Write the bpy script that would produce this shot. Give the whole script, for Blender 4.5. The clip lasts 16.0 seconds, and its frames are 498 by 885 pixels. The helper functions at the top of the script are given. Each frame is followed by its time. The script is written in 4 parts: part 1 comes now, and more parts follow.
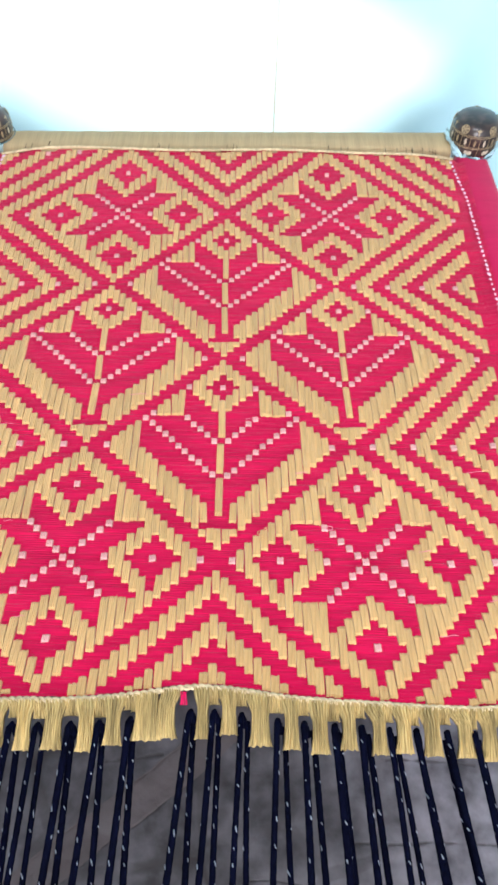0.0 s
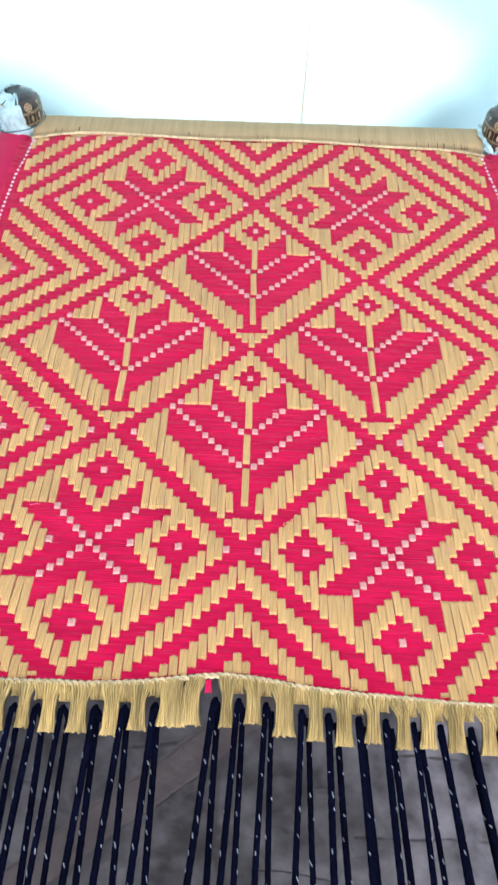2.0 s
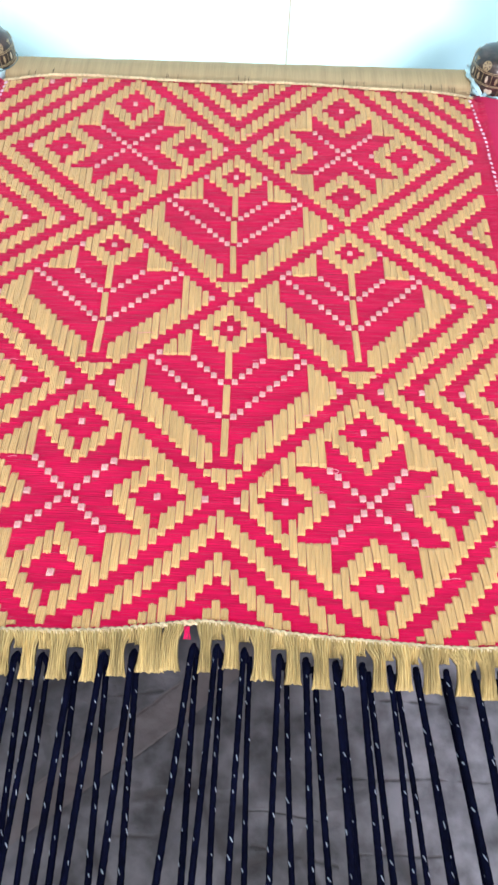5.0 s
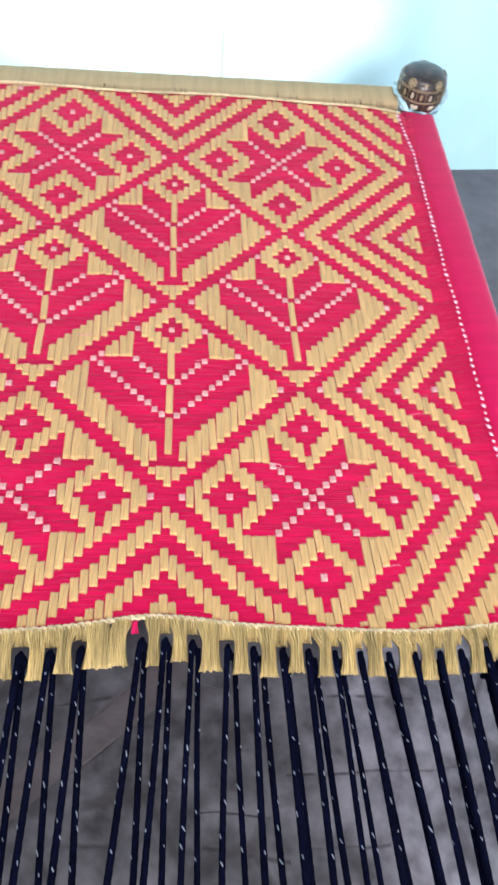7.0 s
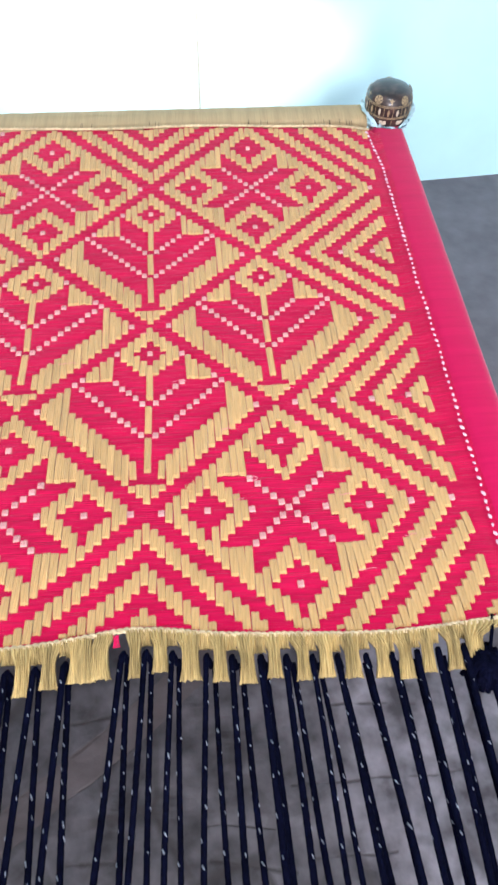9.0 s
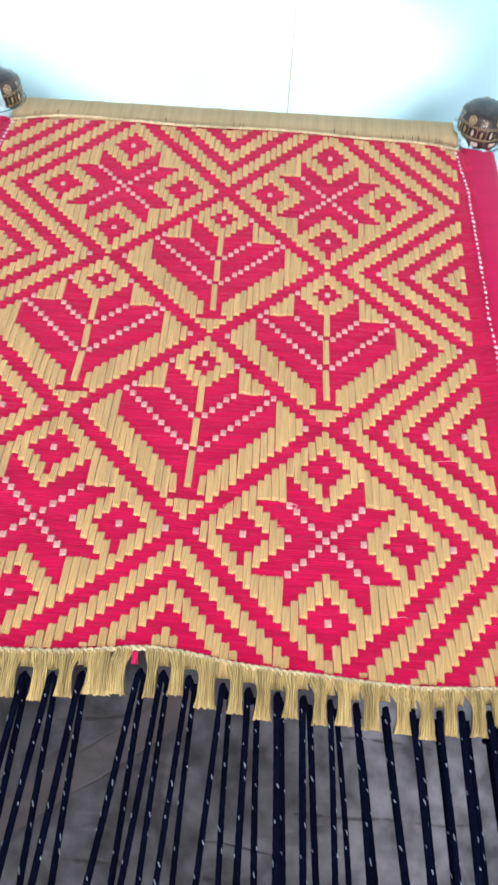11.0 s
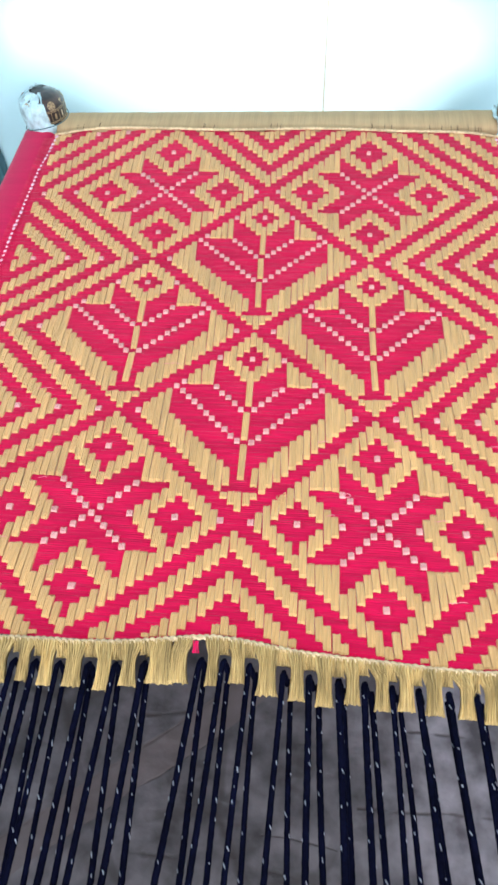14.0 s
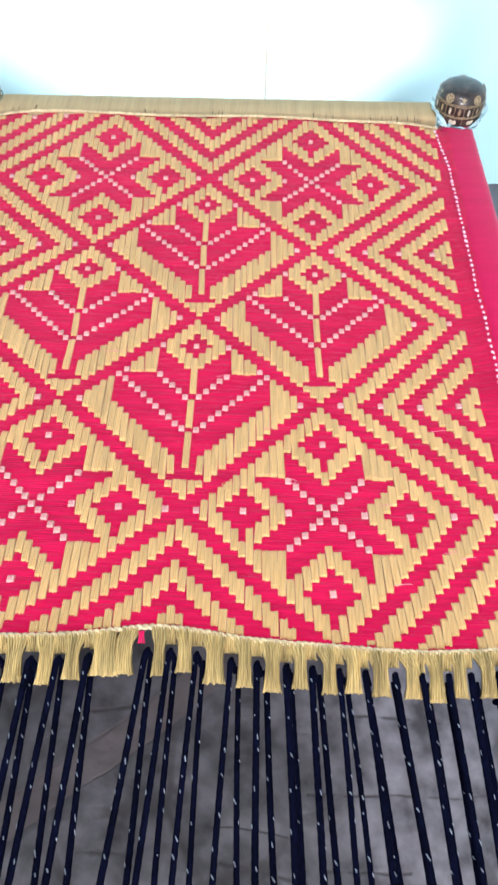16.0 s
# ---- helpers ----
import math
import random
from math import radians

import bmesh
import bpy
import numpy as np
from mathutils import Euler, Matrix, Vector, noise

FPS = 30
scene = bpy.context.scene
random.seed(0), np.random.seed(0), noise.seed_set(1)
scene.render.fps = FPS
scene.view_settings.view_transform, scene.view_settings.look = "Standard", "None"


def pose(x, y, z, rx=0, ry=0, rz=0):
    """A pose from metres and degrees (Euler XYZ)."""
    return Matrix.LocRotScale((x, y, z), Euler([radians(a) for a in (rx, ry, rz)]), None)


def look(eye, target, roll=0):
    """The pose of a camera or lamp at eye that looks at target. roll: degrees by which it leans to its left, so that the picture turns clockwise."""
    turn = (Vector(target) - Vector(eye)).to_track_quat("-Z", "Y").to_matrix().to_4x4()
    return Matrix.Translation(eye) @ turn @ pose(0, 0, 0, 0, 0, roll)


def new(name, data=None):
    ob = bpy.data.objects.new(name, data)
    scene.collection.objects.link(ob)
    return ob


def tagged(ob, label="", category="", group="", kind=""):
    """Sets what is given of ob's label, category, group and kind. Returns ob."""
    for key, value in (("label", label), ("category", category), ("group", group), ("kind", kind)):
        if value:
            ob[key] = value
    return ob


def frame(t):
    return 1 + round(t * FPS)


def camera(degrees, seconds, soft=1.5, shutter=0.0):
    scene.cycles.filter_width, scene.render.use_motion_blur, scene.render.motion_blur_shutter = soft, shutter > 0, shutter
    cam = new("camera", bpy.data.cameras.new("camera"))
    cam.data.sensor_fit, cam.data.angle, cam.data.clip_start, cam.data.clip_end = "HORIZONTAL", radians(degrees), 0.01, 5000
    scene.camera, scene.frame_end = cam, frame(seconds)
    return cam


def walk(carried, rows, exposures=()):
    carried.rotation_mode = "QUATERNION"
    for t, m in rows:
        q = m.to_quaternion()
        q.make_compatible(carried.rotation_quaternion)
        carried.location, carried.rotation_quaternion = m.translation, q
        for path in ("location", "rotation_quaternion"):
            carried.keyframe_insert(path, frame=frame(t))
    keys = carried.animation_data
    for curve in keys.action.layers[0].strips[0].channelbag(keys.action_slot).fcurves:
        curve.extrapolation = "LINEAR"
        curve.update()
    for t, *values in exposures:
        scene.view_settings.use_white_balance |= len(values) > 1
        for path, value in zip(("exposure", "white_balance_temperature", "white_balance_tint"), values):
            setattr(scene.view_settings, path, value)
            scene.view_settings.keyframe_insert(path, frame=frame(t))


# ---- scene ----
cam = camera(40.4, 16.0, soft=2.8, shutter=0.5)
PATH = [
    (0, (0.036, -0.37, 1.234), (0.053, 0.785, -0.399), 1.3),
    (0.5, (0.029, -0.362, 1.23), (0.024, 0.761, -0.425), 0.7),
    (1, (0.029, -0.364, 1.229), (0.049, 0.769, -0.419), 0.6),
    (1.5, (0.013, -0.371, 1.236), (-0.007, 0.769, -0.407), 1.5),
    (2, (0.007, -0.373, 1.231), (0.006, 0.766, -0.413), 2.4),
    (2.5, (0.01, -0.369, 1.231), (-0.005, 0.769, -0.414), 1.6),
    (3, (0.022, -0.367, 1.226), (0.003, 0.742, -0.438), 0.8),
    (3.2, (0.022, -0.367, 1.217), (0.063, 0.719, -0.462), 1.9),
    (5.3, (0.029, -0.384, 1.218), (0.051, 0.657, -0.489), 3.1),
    (5.5, (0.042, -0.387, 1.225), (0.043, 0.674, -0.471), 1.6),
    (6, (0.045, -0.395, 1.211), (0.114, 0.737, -0.436), 5.7),
    (6.5, (0.024, -0.398, 1.222), (0.178, 0.73, -0.422), 8.7),
    (7, (0.026, -0.41, 1.216), (0.215, 0.672, -0.456), 9.1),
    (7.5, (0.027, -0.438, 1.234), (0.334, 0.702, -0.38), 9.6),
    (8, (0.01, -0.449, 1.24), (0.268, 0.683, -0.388), 8.7),
    (8.5, (0.042, -0.456, 1.245), (0.223, 0.682, -0.389), 6.4),
    (9, (0.091, -0.436, 1.236), (0.207, 0.701, -0.405), 2.2),
    (9.5, (0.107, -0.389, 1.226), (0.162, 0.684, -0.46), 1.3),
    (9.7, (0.108, -0.382, 1.221), (0.088, 0.665, -0.483), -2.2),
    (11.8, (0.089, -0.402, 1.259), (0.059, 0.797, -0.342), 5.3),
    (12, (0.103, -0.413, 1.247), (0.05, 0.802, -0.341), 3.0),
    (12.5, (0.084, -0.414, 1.237), (0.07, 0.754, -0.387), 4.5),
    (13, (0.08, -0.403, 1.232), (0.074, 0.758, -0.396), 4.9),
    (13.5, (0.083, -0.404, 1.242), (-0.001, 0.731, -0.403), 0.8),
    (14, (0.086, -0.411, 1.24), (-0.069, 0.713, -0.407), -4.1),
    (14.5, (0.073, -0.413, 1.227), (-0.091, 0.699, -0.427), -5.1),
    (15, (0.075, -0.417, 1.222), (-0.042, 0.687, -0.442), -2.9),
    (15.5, (0.086, -0.414, 1.224), (0.059, 0.672, -0.456), 0.3),
    (16, (0.089, -0.416, 1.225), (0.09, 0.707, -0.431), 1.7),
]
walk(cam, [(t, look(eye, target, roll)) for t, eye, target, roll in PATH], exposures=[(0, 0.29, 6500, 13), (3.2, 0.31, 6500, 13), (5.3, 0.36, 6500, 13), (6.5, 0.31, 6500, 13), (7.5, 0.33, 6500, 17), (9.7, 0.32, 6500, 16), (11.8, 0.18, 6500, 13), (12.5, 0.24, 6500, 13), (14, 0.28, 6500, 13), (15, 0.35, 6500, 13), (16, 0.41, 6500, 13)])

# ---------------- light ----------------
world = bpy.data.worlds.new("sky")
scene.world = world
world.use_nodes = True
wn = world.node_tree.nodes
sky = wn.new("ShaderNodeTexSky")
sky.sky_type = "NISHITA"
sky.sun_disc = False
sky.sun_elevation = radians(47.6)
sky.sun_rotation = radians(172)
world.node_tree.links.new(sky.outputs[0], wn["Background"].inputs[0])
wn["Background"].inputs[1].default_value = 0.10

SUN_DIR = Vector((-0.10, 1.0, -1.10)).normalized()
sun_data = bpy.data.lights.new("sun", "SUN")
sun_data.energy, sun_data.angle, sun_data.color = 5.0, radians(1.8), (1.0, 0.955, 0.90)
sun = new("sun", sun_data)
sun.matrix_world = look(-SUN_DIR * 6, (0, 0, 0))


def area_lamp(name, energy, sx, sy, eye, target, colour):
    data = bpy.data.lights.new(name, "AREA")
    data.shape, data.size, data.size_y, data.energy, data.color = "RECTANGLE", sx, sy, energy, colour
    lamp = new(name, data)
    lamp.matrix_world = look(eye, target)
    return lamp


# two added area lamps at unseen openings brighten the wall and the cot
area_lamp("south_fill_lamp", 200.0, 2.3, 1.3, (0.4, -4.53, 1.46), (0.3, 2.0, 0.9), (0.92, 0.95, 1.0))
area_lamp("overhead_fill_lamp", 40.0, 0.9, 0.30, (0.15, -0.93, 2.89), (0.15, -0.93, 0.0), (0.90, 0.96, 1.0))

# ---------------- materials ----------------


def material(name, colour, rough=0.6, metal=0.0, vary=0.12, scale=(40, 40, 40), fine=None, bump=0.2, dist=0.002, second=None, random_value=0.0, spec=0.3, coat=0.0, sheen=0.0):
    """Procedural surface: two scales of noise in the colour, a fine grain in the relief, and a spread from piece to piece."""
    m = bpy.data.materials.new(name)
    m.use_nodes = True
    nt = m.node_tree
    n, ln = nt.nodes, nt.links
    bsdf = n["Principled BSDF"]
    bsdf.inputs["Roughness"].default_value = rough
    bsdf.inputs["Metallic"].default_value = metal
    bsdf.inputs["Specular IOR Level"].default_value = spec
    bsdf.inputs["Coat Weight"].default_value = coat
    bsdf.inputs["Sheen Weight"].default_value, bsdf.inputs["Sheen Roughness"].default_value = sheen, 0.45
    tc = n.new("ShaderNodeTexCoord")
    mp = n.new("ShaderNodeMapping")
    mp.inputs["Scale"].default_value = scale
    ln.new(tc.outputs["Object"], mp.inputs[0])
    big = n.new("ShaderNodeTexNoise")
    big.inputs["Scale"].default_value = 0.15
    big.inputs["Detail"].default_value = 3
    small = n.new("ShaderNodeTexNoise")
    small.inputs["Scale"].default_value = 1.0
    small.inputs["Detail"].default_value = 6
    ln.new(mp.outputs[0], big.inputs[0])
    ln.new(mp.outputs[0], small.inputs[0])
    mix = n.new("ShaderNodeMix")
    mix.data_type = "RGBA"
    mix.inputs[6].default_value = (*[c * (1 - vary) for c in colour], 1)
    mix.inputs[7].default_value = (*[min(1, c * (1 + vary)) for c in colour], 1)
    add = n.new("ShaderNodeMath")
    add.operation = "ADD"
    half = n.new("ShaderNodeMath")
    half.operation = "MULTIPLY_ADD"
    half.inputs[1].default_value, half.inputs[2].default_value = 2.2, -1.7
    ln.new(big.outputs[0], add.inputs[0])
    ln.new(small.outputs[0], add.inputs[1])
    ln.new(add.outputs[0], half.inputs[0])
    half.use_clamp = True
    ln.new(half.outputs[0], mix.inputs[0])
    out = mix.outputs[2]
    if second:
        mix2 = n.new("ShaderNodeMix")
        mix2.data_type = "RGBA"
        far = n.new("ShaderNodeTexNoise")
        far.inputs["Scale"].default_value = second[1]
        far.inputs["Detail"].default_value = 5
        ln.new(tc.outputs["Object"], far.inputs[0])
        ramp = n.new("ShaderNodeMapRange")
        ramp.inputs[1].default_value, ramp.inputs[2].default_value = second[2], second[3]
        ln.new(far.outputs[0], ramp.inputs[0])
        ln.new(ramp.outputs[0], mix2.inputs[0])
        ln.new(out, mix2.inputs[6])
        mix2.inputs[7].default_value = (*second[0], 1)
        out = mix2.outputs[2]
    if random_value:
        info = n.new("ShaderNodeObjectInfo")
        geo = n.new("ShaderNodeNewGeometry")
        sm = n.new("ShaderNodeMath")
        sm.operation = "ADD"
        ln.new(info.outputs["Random"], sm.inputs[0])
        ln.new(geo.outputs["Random Per Island"], sm.inputs[1])
        fr = n.new("ShaderNodeMath")
        fr.operation = "FRACT"
        ln.new(sm.outputs[0], fr.inputs[0])
        mr = n.new("ShaderNodeMapRange")
        mr.inputs[3].default_value, mr.inputs[4].default_value = 1 - random_value, 1 + random_value
        ln.new(fr.outputs[0], mr.inputs[0])
        hsv = n.new("ShaderNodeHueSaturation")
        ln.new(mr.outputs[0], hsv.inputs["Value"])
        ln.new(out, hsv.inputs["Color"])
        out = hsv.outputs[0]
    ln.new(out, bsdf.inputs["Base Color"])
    bp = n.new("ShaderNodeBump")
    bp.inputs["Strength"].default_value, bp.inputs["Distance"].default_value = bump, dist
    if fine:
        mp2 = n.new("ShaderNodeMapping")
        mp2.inputs["Scale"].default_value = fine
        ln.new(tc.outputs["Object"], mp2.inputs[0])
        grain = n.new("ShaderNodeTexNoise")
        grain.inputs["Scale"].default_value = 1.0
        grain.inputs["Detail"].default_value = 3
        ln.new(mp2.outputs[0], grain.inputs[0])
        ln.new(grain.outputs[0], bp.inputs["Height"])
    else:
        ln.new(small.outputs[0], bp.inputs["Height"])
    ln.new(bp.outputs[0], bsdf.inputs["Normal"])
    return m


RED = material("crimson_cotton_weft", (0.600, 0.0045, 0.062), 0.9, vary=0.17, scale=(22, 300, 60), fine=(30, 520, 200), bump=0.9, dist=0.0016, spec=0.08, sheen=0.30)
RED_WRAP = material("crimson_wrapped_thread", (0.60, 0.0052, 0.080), 0.9, vary=0.06, scale=(14, 300, 60), fine=(20, 1100, 100), bump=0.3, dist=0.0008, spec=0.08, sheen=0.25)
KHAKI = material("khaki_cotton_thread", (0.675, 0.405, 0.172), 0.9, vary=0.16, scale=(900, 36, 60), fine=(1300, 30, 200), bump=0.75, dist=0.0012, random_value=0.07, spec=0.08, sheen=0.32)
CREAM = material("pale_cream_thread", (0.72, 0.37, 0.35), 0.9, vary=0.10, scale=(420, 30, 60), bump=0.3, dist=0.001, random_value=0.08)
KHAKI_RAIL = material("khaki_wrapped_thread", (0.480, 0.335, 0.185), 0.85, vary=0.10, scale=(500, 20, 60), fine=(1300, 15, 100), bump=0.35, dist=0.0008)
TUFT = material("pale_khaki_fringe", (0.450, 0.322, 0.135), 0.9, vary=0.42, scale=(760, 40, 60), fine=(1300, 40, 200), bump=0.6, dist=0.0015, random_value=0.12)
CORD = material("cream_twisted_cord", (0.66, 0.51, 0.32), 0.85, vary=0.3, scale=(200, 200, 200), bump=0.4, dist=0.001)
WHITE_THREAD = material("white_thread", (0.78, 0.50, 0.60), 0.7, vary=0.06, scale=(300, 300, 300), bump=0.2, random_value=0.08)
PINK = material("pale_pink_thread", (0.80, 0.25, 0.33), 0.8, vary=0.1, scale=(100, 100, 100))
NAVY = material("navy_rope", (0.0017, 0.0022, 0.0095), 0.85, vary=0.4, scale=(160, 160, 160), bump=0.5, dist=0.0015, spec=0.03)
FLECK = material("silver_fleck", (0.24, 0.26, 0.31), 0.5, vary=0.1, scale=(300, 300, 300), random_value=0.25, spec=0.6)
LACQUER = material("black_brown_lacquer", (0.020, 0.014, 0.014), 0.35, vary=0.5, scale=(60, 60, 60), bump=0.08, second=((0.080, 0.048, 0.040), 46.0, 0.46, 0.66), spec=0.5, coat=0.3)
GOLD = material("dull_gold_paint", (0.33, 0.25, 0.15), 0.5, vary=0.25, scale=(200, 200, 200), bump=0.15)
IVORY = material("ivory_paint", (0.58, 0.50, 0.38), 0.5, vary=0.2, scale=(200, 200, 200), bump=0.15)
WOOD = material("dark_turned_wood", (0.07, 0.035, 0.02), 0.5, vary=0.3, scale=(50, 50, 8), bump=0.2)
WALL = material("pale_cyan_distemper", (0.55, 0.85, 0.93), 0.6, vary=0.04, scale=(6, 6, 6), bump=0.15, dist=0.003)
PLAIN_WALL = material("whitewash", (0.66, 0.70, 0.70), 0.8, vary=0.05, scale=(6, 6, 6), bump=0.2, dist=0.003)
SEAM = material("yellowed_joint_filler", (0.40, 0.37, 0.28), 0.8, vary=0.2, scale=(60, 60, 20))
TEAL = material("teal_oil_paint", (0.06, 0.16, 0.19), 0.5, vary=0.15, scale=(12, 12, 4), bump=0.1)


def floor_material():
    m = bpy.data.materials.new("worn_cement_floor")
    m.use_nodes = True
    n, ln = m.node_tree.nodes, m.node_tree.links
    bsdf = n["Principled BSDF"]
    bsdf.inputs["Roughness"].default_value = 0.7
    tc = n.new("ShaderNodeTexCoord")
    wob = n.new("ShaderNodeTexNoise")
    wob.inputs["Scale"].default_value, wob.inputs["Detail"].default_value = 7.0, 6
    ln.new(tc.outputs["Object"], wob.inputs[0])
    warp = n.new("ShaderNodeMix")
    warp.data_type, warp.blend_type = "RGBA", "LINEAR_LIGHT"
    warp.inputs[0].default_value = 0.014
    ln.new(tc.outputs["Object"], warp.inputs[6])
    ln.new(wob.outputs[1], warp.inputs[7])
    vor = n.new("ShaderNodeTexVoronoi")
    vor.feature = "DISTANCE_TO_EDGE"
    vor.inputs["Scale"].default_value = 5.0
    ln.new(warp.outputs[2], vor.inputs[0])
    crack = n.new("ShaderNodeMapRange")
    crack.inputs[1].default_value, crack.inputs[2].default_value = 0.006, 0.05
    ln.new(vor.outputs[0], crack.inputs[0])
    brk = n.new("ShaderNodeTexNoise")
    brk.inputs["Scale"].default_value, brk.inputs["Detail"].default_value = 4.0, 2
    ln.new(tc.outputs["Object"], brk.inputs[0])
    gate = n.new("ShaderNodeMapRange")
    gate.inputs[1].default_value, gate.inputs[2].default_value = 0.40, 0.54
    ln.new(brk.outputs[0], gate.inputs[0])
    mx = n.new("ShaderNodeMath")
    mx.operation = "MAXIMUM"
    ln.new(crack.outputs[0], mx.inputs[0])
    ln.new(gate.outputs[0], mx.inputs[1])
    fray = n.new("ShaderNodeTexNoise")
    fray.inputs["Scale"].default_value, fray.inputs["Detail"].default_value = 30.0, 4
    ln.new(tc.outputs["Object"], fray.inputs[0])
    broken = n.new("ShaderNodeMapRange")
    broken.inputs[1].default_value, broken.inputs[2].default_value = 0.48, 0.66
    ln.new(fray.outputs[0], broken.inputs[0])
    # long joints, cracks and one dark loose fibre: start, end, half width
    for x0, y0, x1, y1, w in ((-0.45, -0.422, -0.05, -0.115, 0.0035), (-0.30, -0.372, -0.053, -0.185, 0.0025), (-0.16, -0.362, -0.07, -0.358, 0.005), (0.28, -0.150, 0.43, -0.153, 0.003), (0.20, -0.268, 0.50, -0.264, 0.003), (0.06, -0.368, 0.20, -0.392, 0.005), (0.22, -0.374, 0.36, -0.374, 0.003), (0.05, -0.316, 0.17, -0.332, 0.002), (-0.19, -0.150, -0.09, -0.138, 0.005)):
        d = Vector((x1 - x0, y1 - y0, 0))
        along = d.normalized()
        dots = []
        for axis in (along, Vector((-along.y, along.x, 0))):
            dot = n.new("ShaderNodeVectorMath")
            dot.operation = "DOT_PRODUCT"
            ln.new(warp.outputs[2], dot.inputs[0])
            dot.inputs[1].default_value = axis
            dots.append((dot, axis.dot(Vector((x0, y0, 0)))))
        (da, a0), (db, b0) = dots
        dist = n.new("ShaderNodeMath")
        dist.operation = "COMPARE"
        off = n.new("ShaderNodeMath")
        off.operation = "SUBTRACT"
        ln.new(db.outputs["Value"], off.inputs[0])
        off.inputs[1].default_value = b0
        absd = n.new("ShaderNodeMath")
        absd.operation = "ABSOLUTE"
        ln.new(off.outputs[0], absd.inputs[0])
        ln.new(da.outputs["Value"], dist.inputs[0])
        dist.inputs[1].default_value, dist.inputs[2].default_value = a0 + d.length / 2, d.length / 2
        line = n.new("ShaderNodeMapRange")
        line.inputs[1].default_value, line.inputs[2].default_value = 0.1 * w, 1.2 * w
        ln.new(absd.outputs[0], line.inputs[0])
        inv = n.new("ShaderNodeMath")
        inv.operation = "SUBTRACT"
        inv.inputs[0].default_value = 1.0
        ln.new(dist.outputs[0], inv.inputs[1])
        uneven = n.new("ShaderNodeMath")
        uneven.operation = "MULTIPLY_ADD"
        ln.new(broken.outputs[0], uneven.inputs[0])
        uneven.inputs[1].default_value = 0.9
        ln.new(line.outputs[0], uneven.inputs[2])
        both = n.new("ShaderNodeMath")
        both.operation = "MAXIMUM"
        ln.new(uneven.outputs[0], both.inputs[0])
        ln.new(inv.outputs[0], both.inputs[1])
        low = n.new("ShaderNodeMath")
        low.operation = "MINIMUM"
        ln.new(mx.outputs[0], low.inputs[0])
        ln.new(both.outputs[0], low.inputs[1])
        mx = low
    # smooth away from the walked strip round the cot
    sep = n.new("ShaderNodeSeparateXYZ")
    ln.new(tc.outputs["Object"], sep.inputs[0])
    side = n.new("ShaderNodeMapRange")
    side.inputs[1].default_value, side.inputs[2].default_value = 0.55, 0.75
    ln.new(sep.outputs[0], side.inputs[0])
    mx2 = n.new("ShaderNodeMath")
    mx2.operation = "MAXIMUM"
    ln.new(mx.outputs[0], mx2.inputs[0])
    ln.new(side.outputs[0], mx2.inputs[1])
    cloud = n.new("ShaderNodeTexNoise")
    cloud.inputs["Scale"].default_value, cloud.inputs["Detail"].default_value = 8.0, 9
    ln.new(tc.outputs["Object"], cloud.inputs[0])
    ramp = n.new("ShaderNodeValToRGB")
    ramp.color_ramp.elements[0].position, ramp.color_ramp.elements[1].position = 0.38, 0.62
    ramp.color_ramp.elements[0].color = (0.046, 0.040, 0.046, 1)
    ramp.color_ramp.elements[1].color = (0.214, 0.195, 0.220, 1)
    mottle = n.new("ShaderNodeTexNoise")
    mottle.inputs["Scale"].default_value, mottle.inputs["Detail"].default_value = 26.0, 7
    ln.new(tc.outputs["Object"], mottle.inputs[0])
    blend = n.new("ShaderNodeMix")
    blend.inputs[0].default_value = 0.45
    ln.new(cloud.outputs[0], blend.inputs[2])
    ln.new(mottle.outputs[0], blend.inputs[3])
    even = n.new("ShaderNodeMix")
    half_side = n.new("ShaderNodeMath")
    half_side.operation = "MULTIPLY"
    half_side.inputs[1].default_value = 0.75
    ln.new(side.outputs[0], half_side.inputs[0])
    ln.new(half_side.outputs[0], even.inputs[0])
    ln.new(blend.outputs[0], even.inputs[2])
    even.inputs[3].default_value = 0.52
    ln.new(even.outputs[0], ramp.inputs[0])
    mul = n.new("ShaderNodeMix")
    mul.data_type = "RGBA"
    ln.new(mx2.outputs[0], mul.inputs[0])
    mul.inputs[6].default_value = (0.058, 0.048, 0.052, 1)
    ln.new(ramp.outputs[0], mul.inputs[7])
    # a mended strip between two joints, smooth and brownish
    across = n.new("ShaderNodeVectorMath")
    across.operation = "DOT_PRODUCT"
    ln.new(warp.outputs[2], across.inputs[0])
    normal = Vector((-0.608, 0.794, 0))
    across.inputs[1].default_value = normal
    lo, hi = normal.dot(Vector((-0.053, -0.185, 0))), normal.dot(Vector((-0.053, -0.115, 0)))
    strip = n.new("ShaderNodeMath")
    strip.operation = "COMPARE"
    ln.new(across.outputs["Value"], strip.inputs[0])
    strip.inputs[1].default_value, strip.inputs[2].default_value = (lo + hi) / 2, (hi - lo) / 2
    share = n.new("ShaderNodeMath")
    share.operation = "MULTIPLY"
    share.inputs[1].default_value = 0.7
    ln.new(strip.outputs[0], share.inputs[0])
    mended = n.new("ShaderNodeMix")
    mended.data_type = "RGBA"
    ln.new(share.outputs[0], mended.inputs[0])
    ln.new(mul.outputs[2], mended.inputs[6])
    mended.inputs[7].default_value = (0.165, 0.128, 0.130, 1)
    # the right half is paler, its edge wandering with noise
    wob = n.new("ShaderNodeTexNoise")
    wob.inputs["Scale"].default_value, wob.inputs["Detail"].default_value = 3.5, 6
    ln.new(tc.outputs["Object"], wob.inputs[0])
    shove = n.new("ShaderNodeMath")
    shove.operation = "MULTIPLY_ADD"
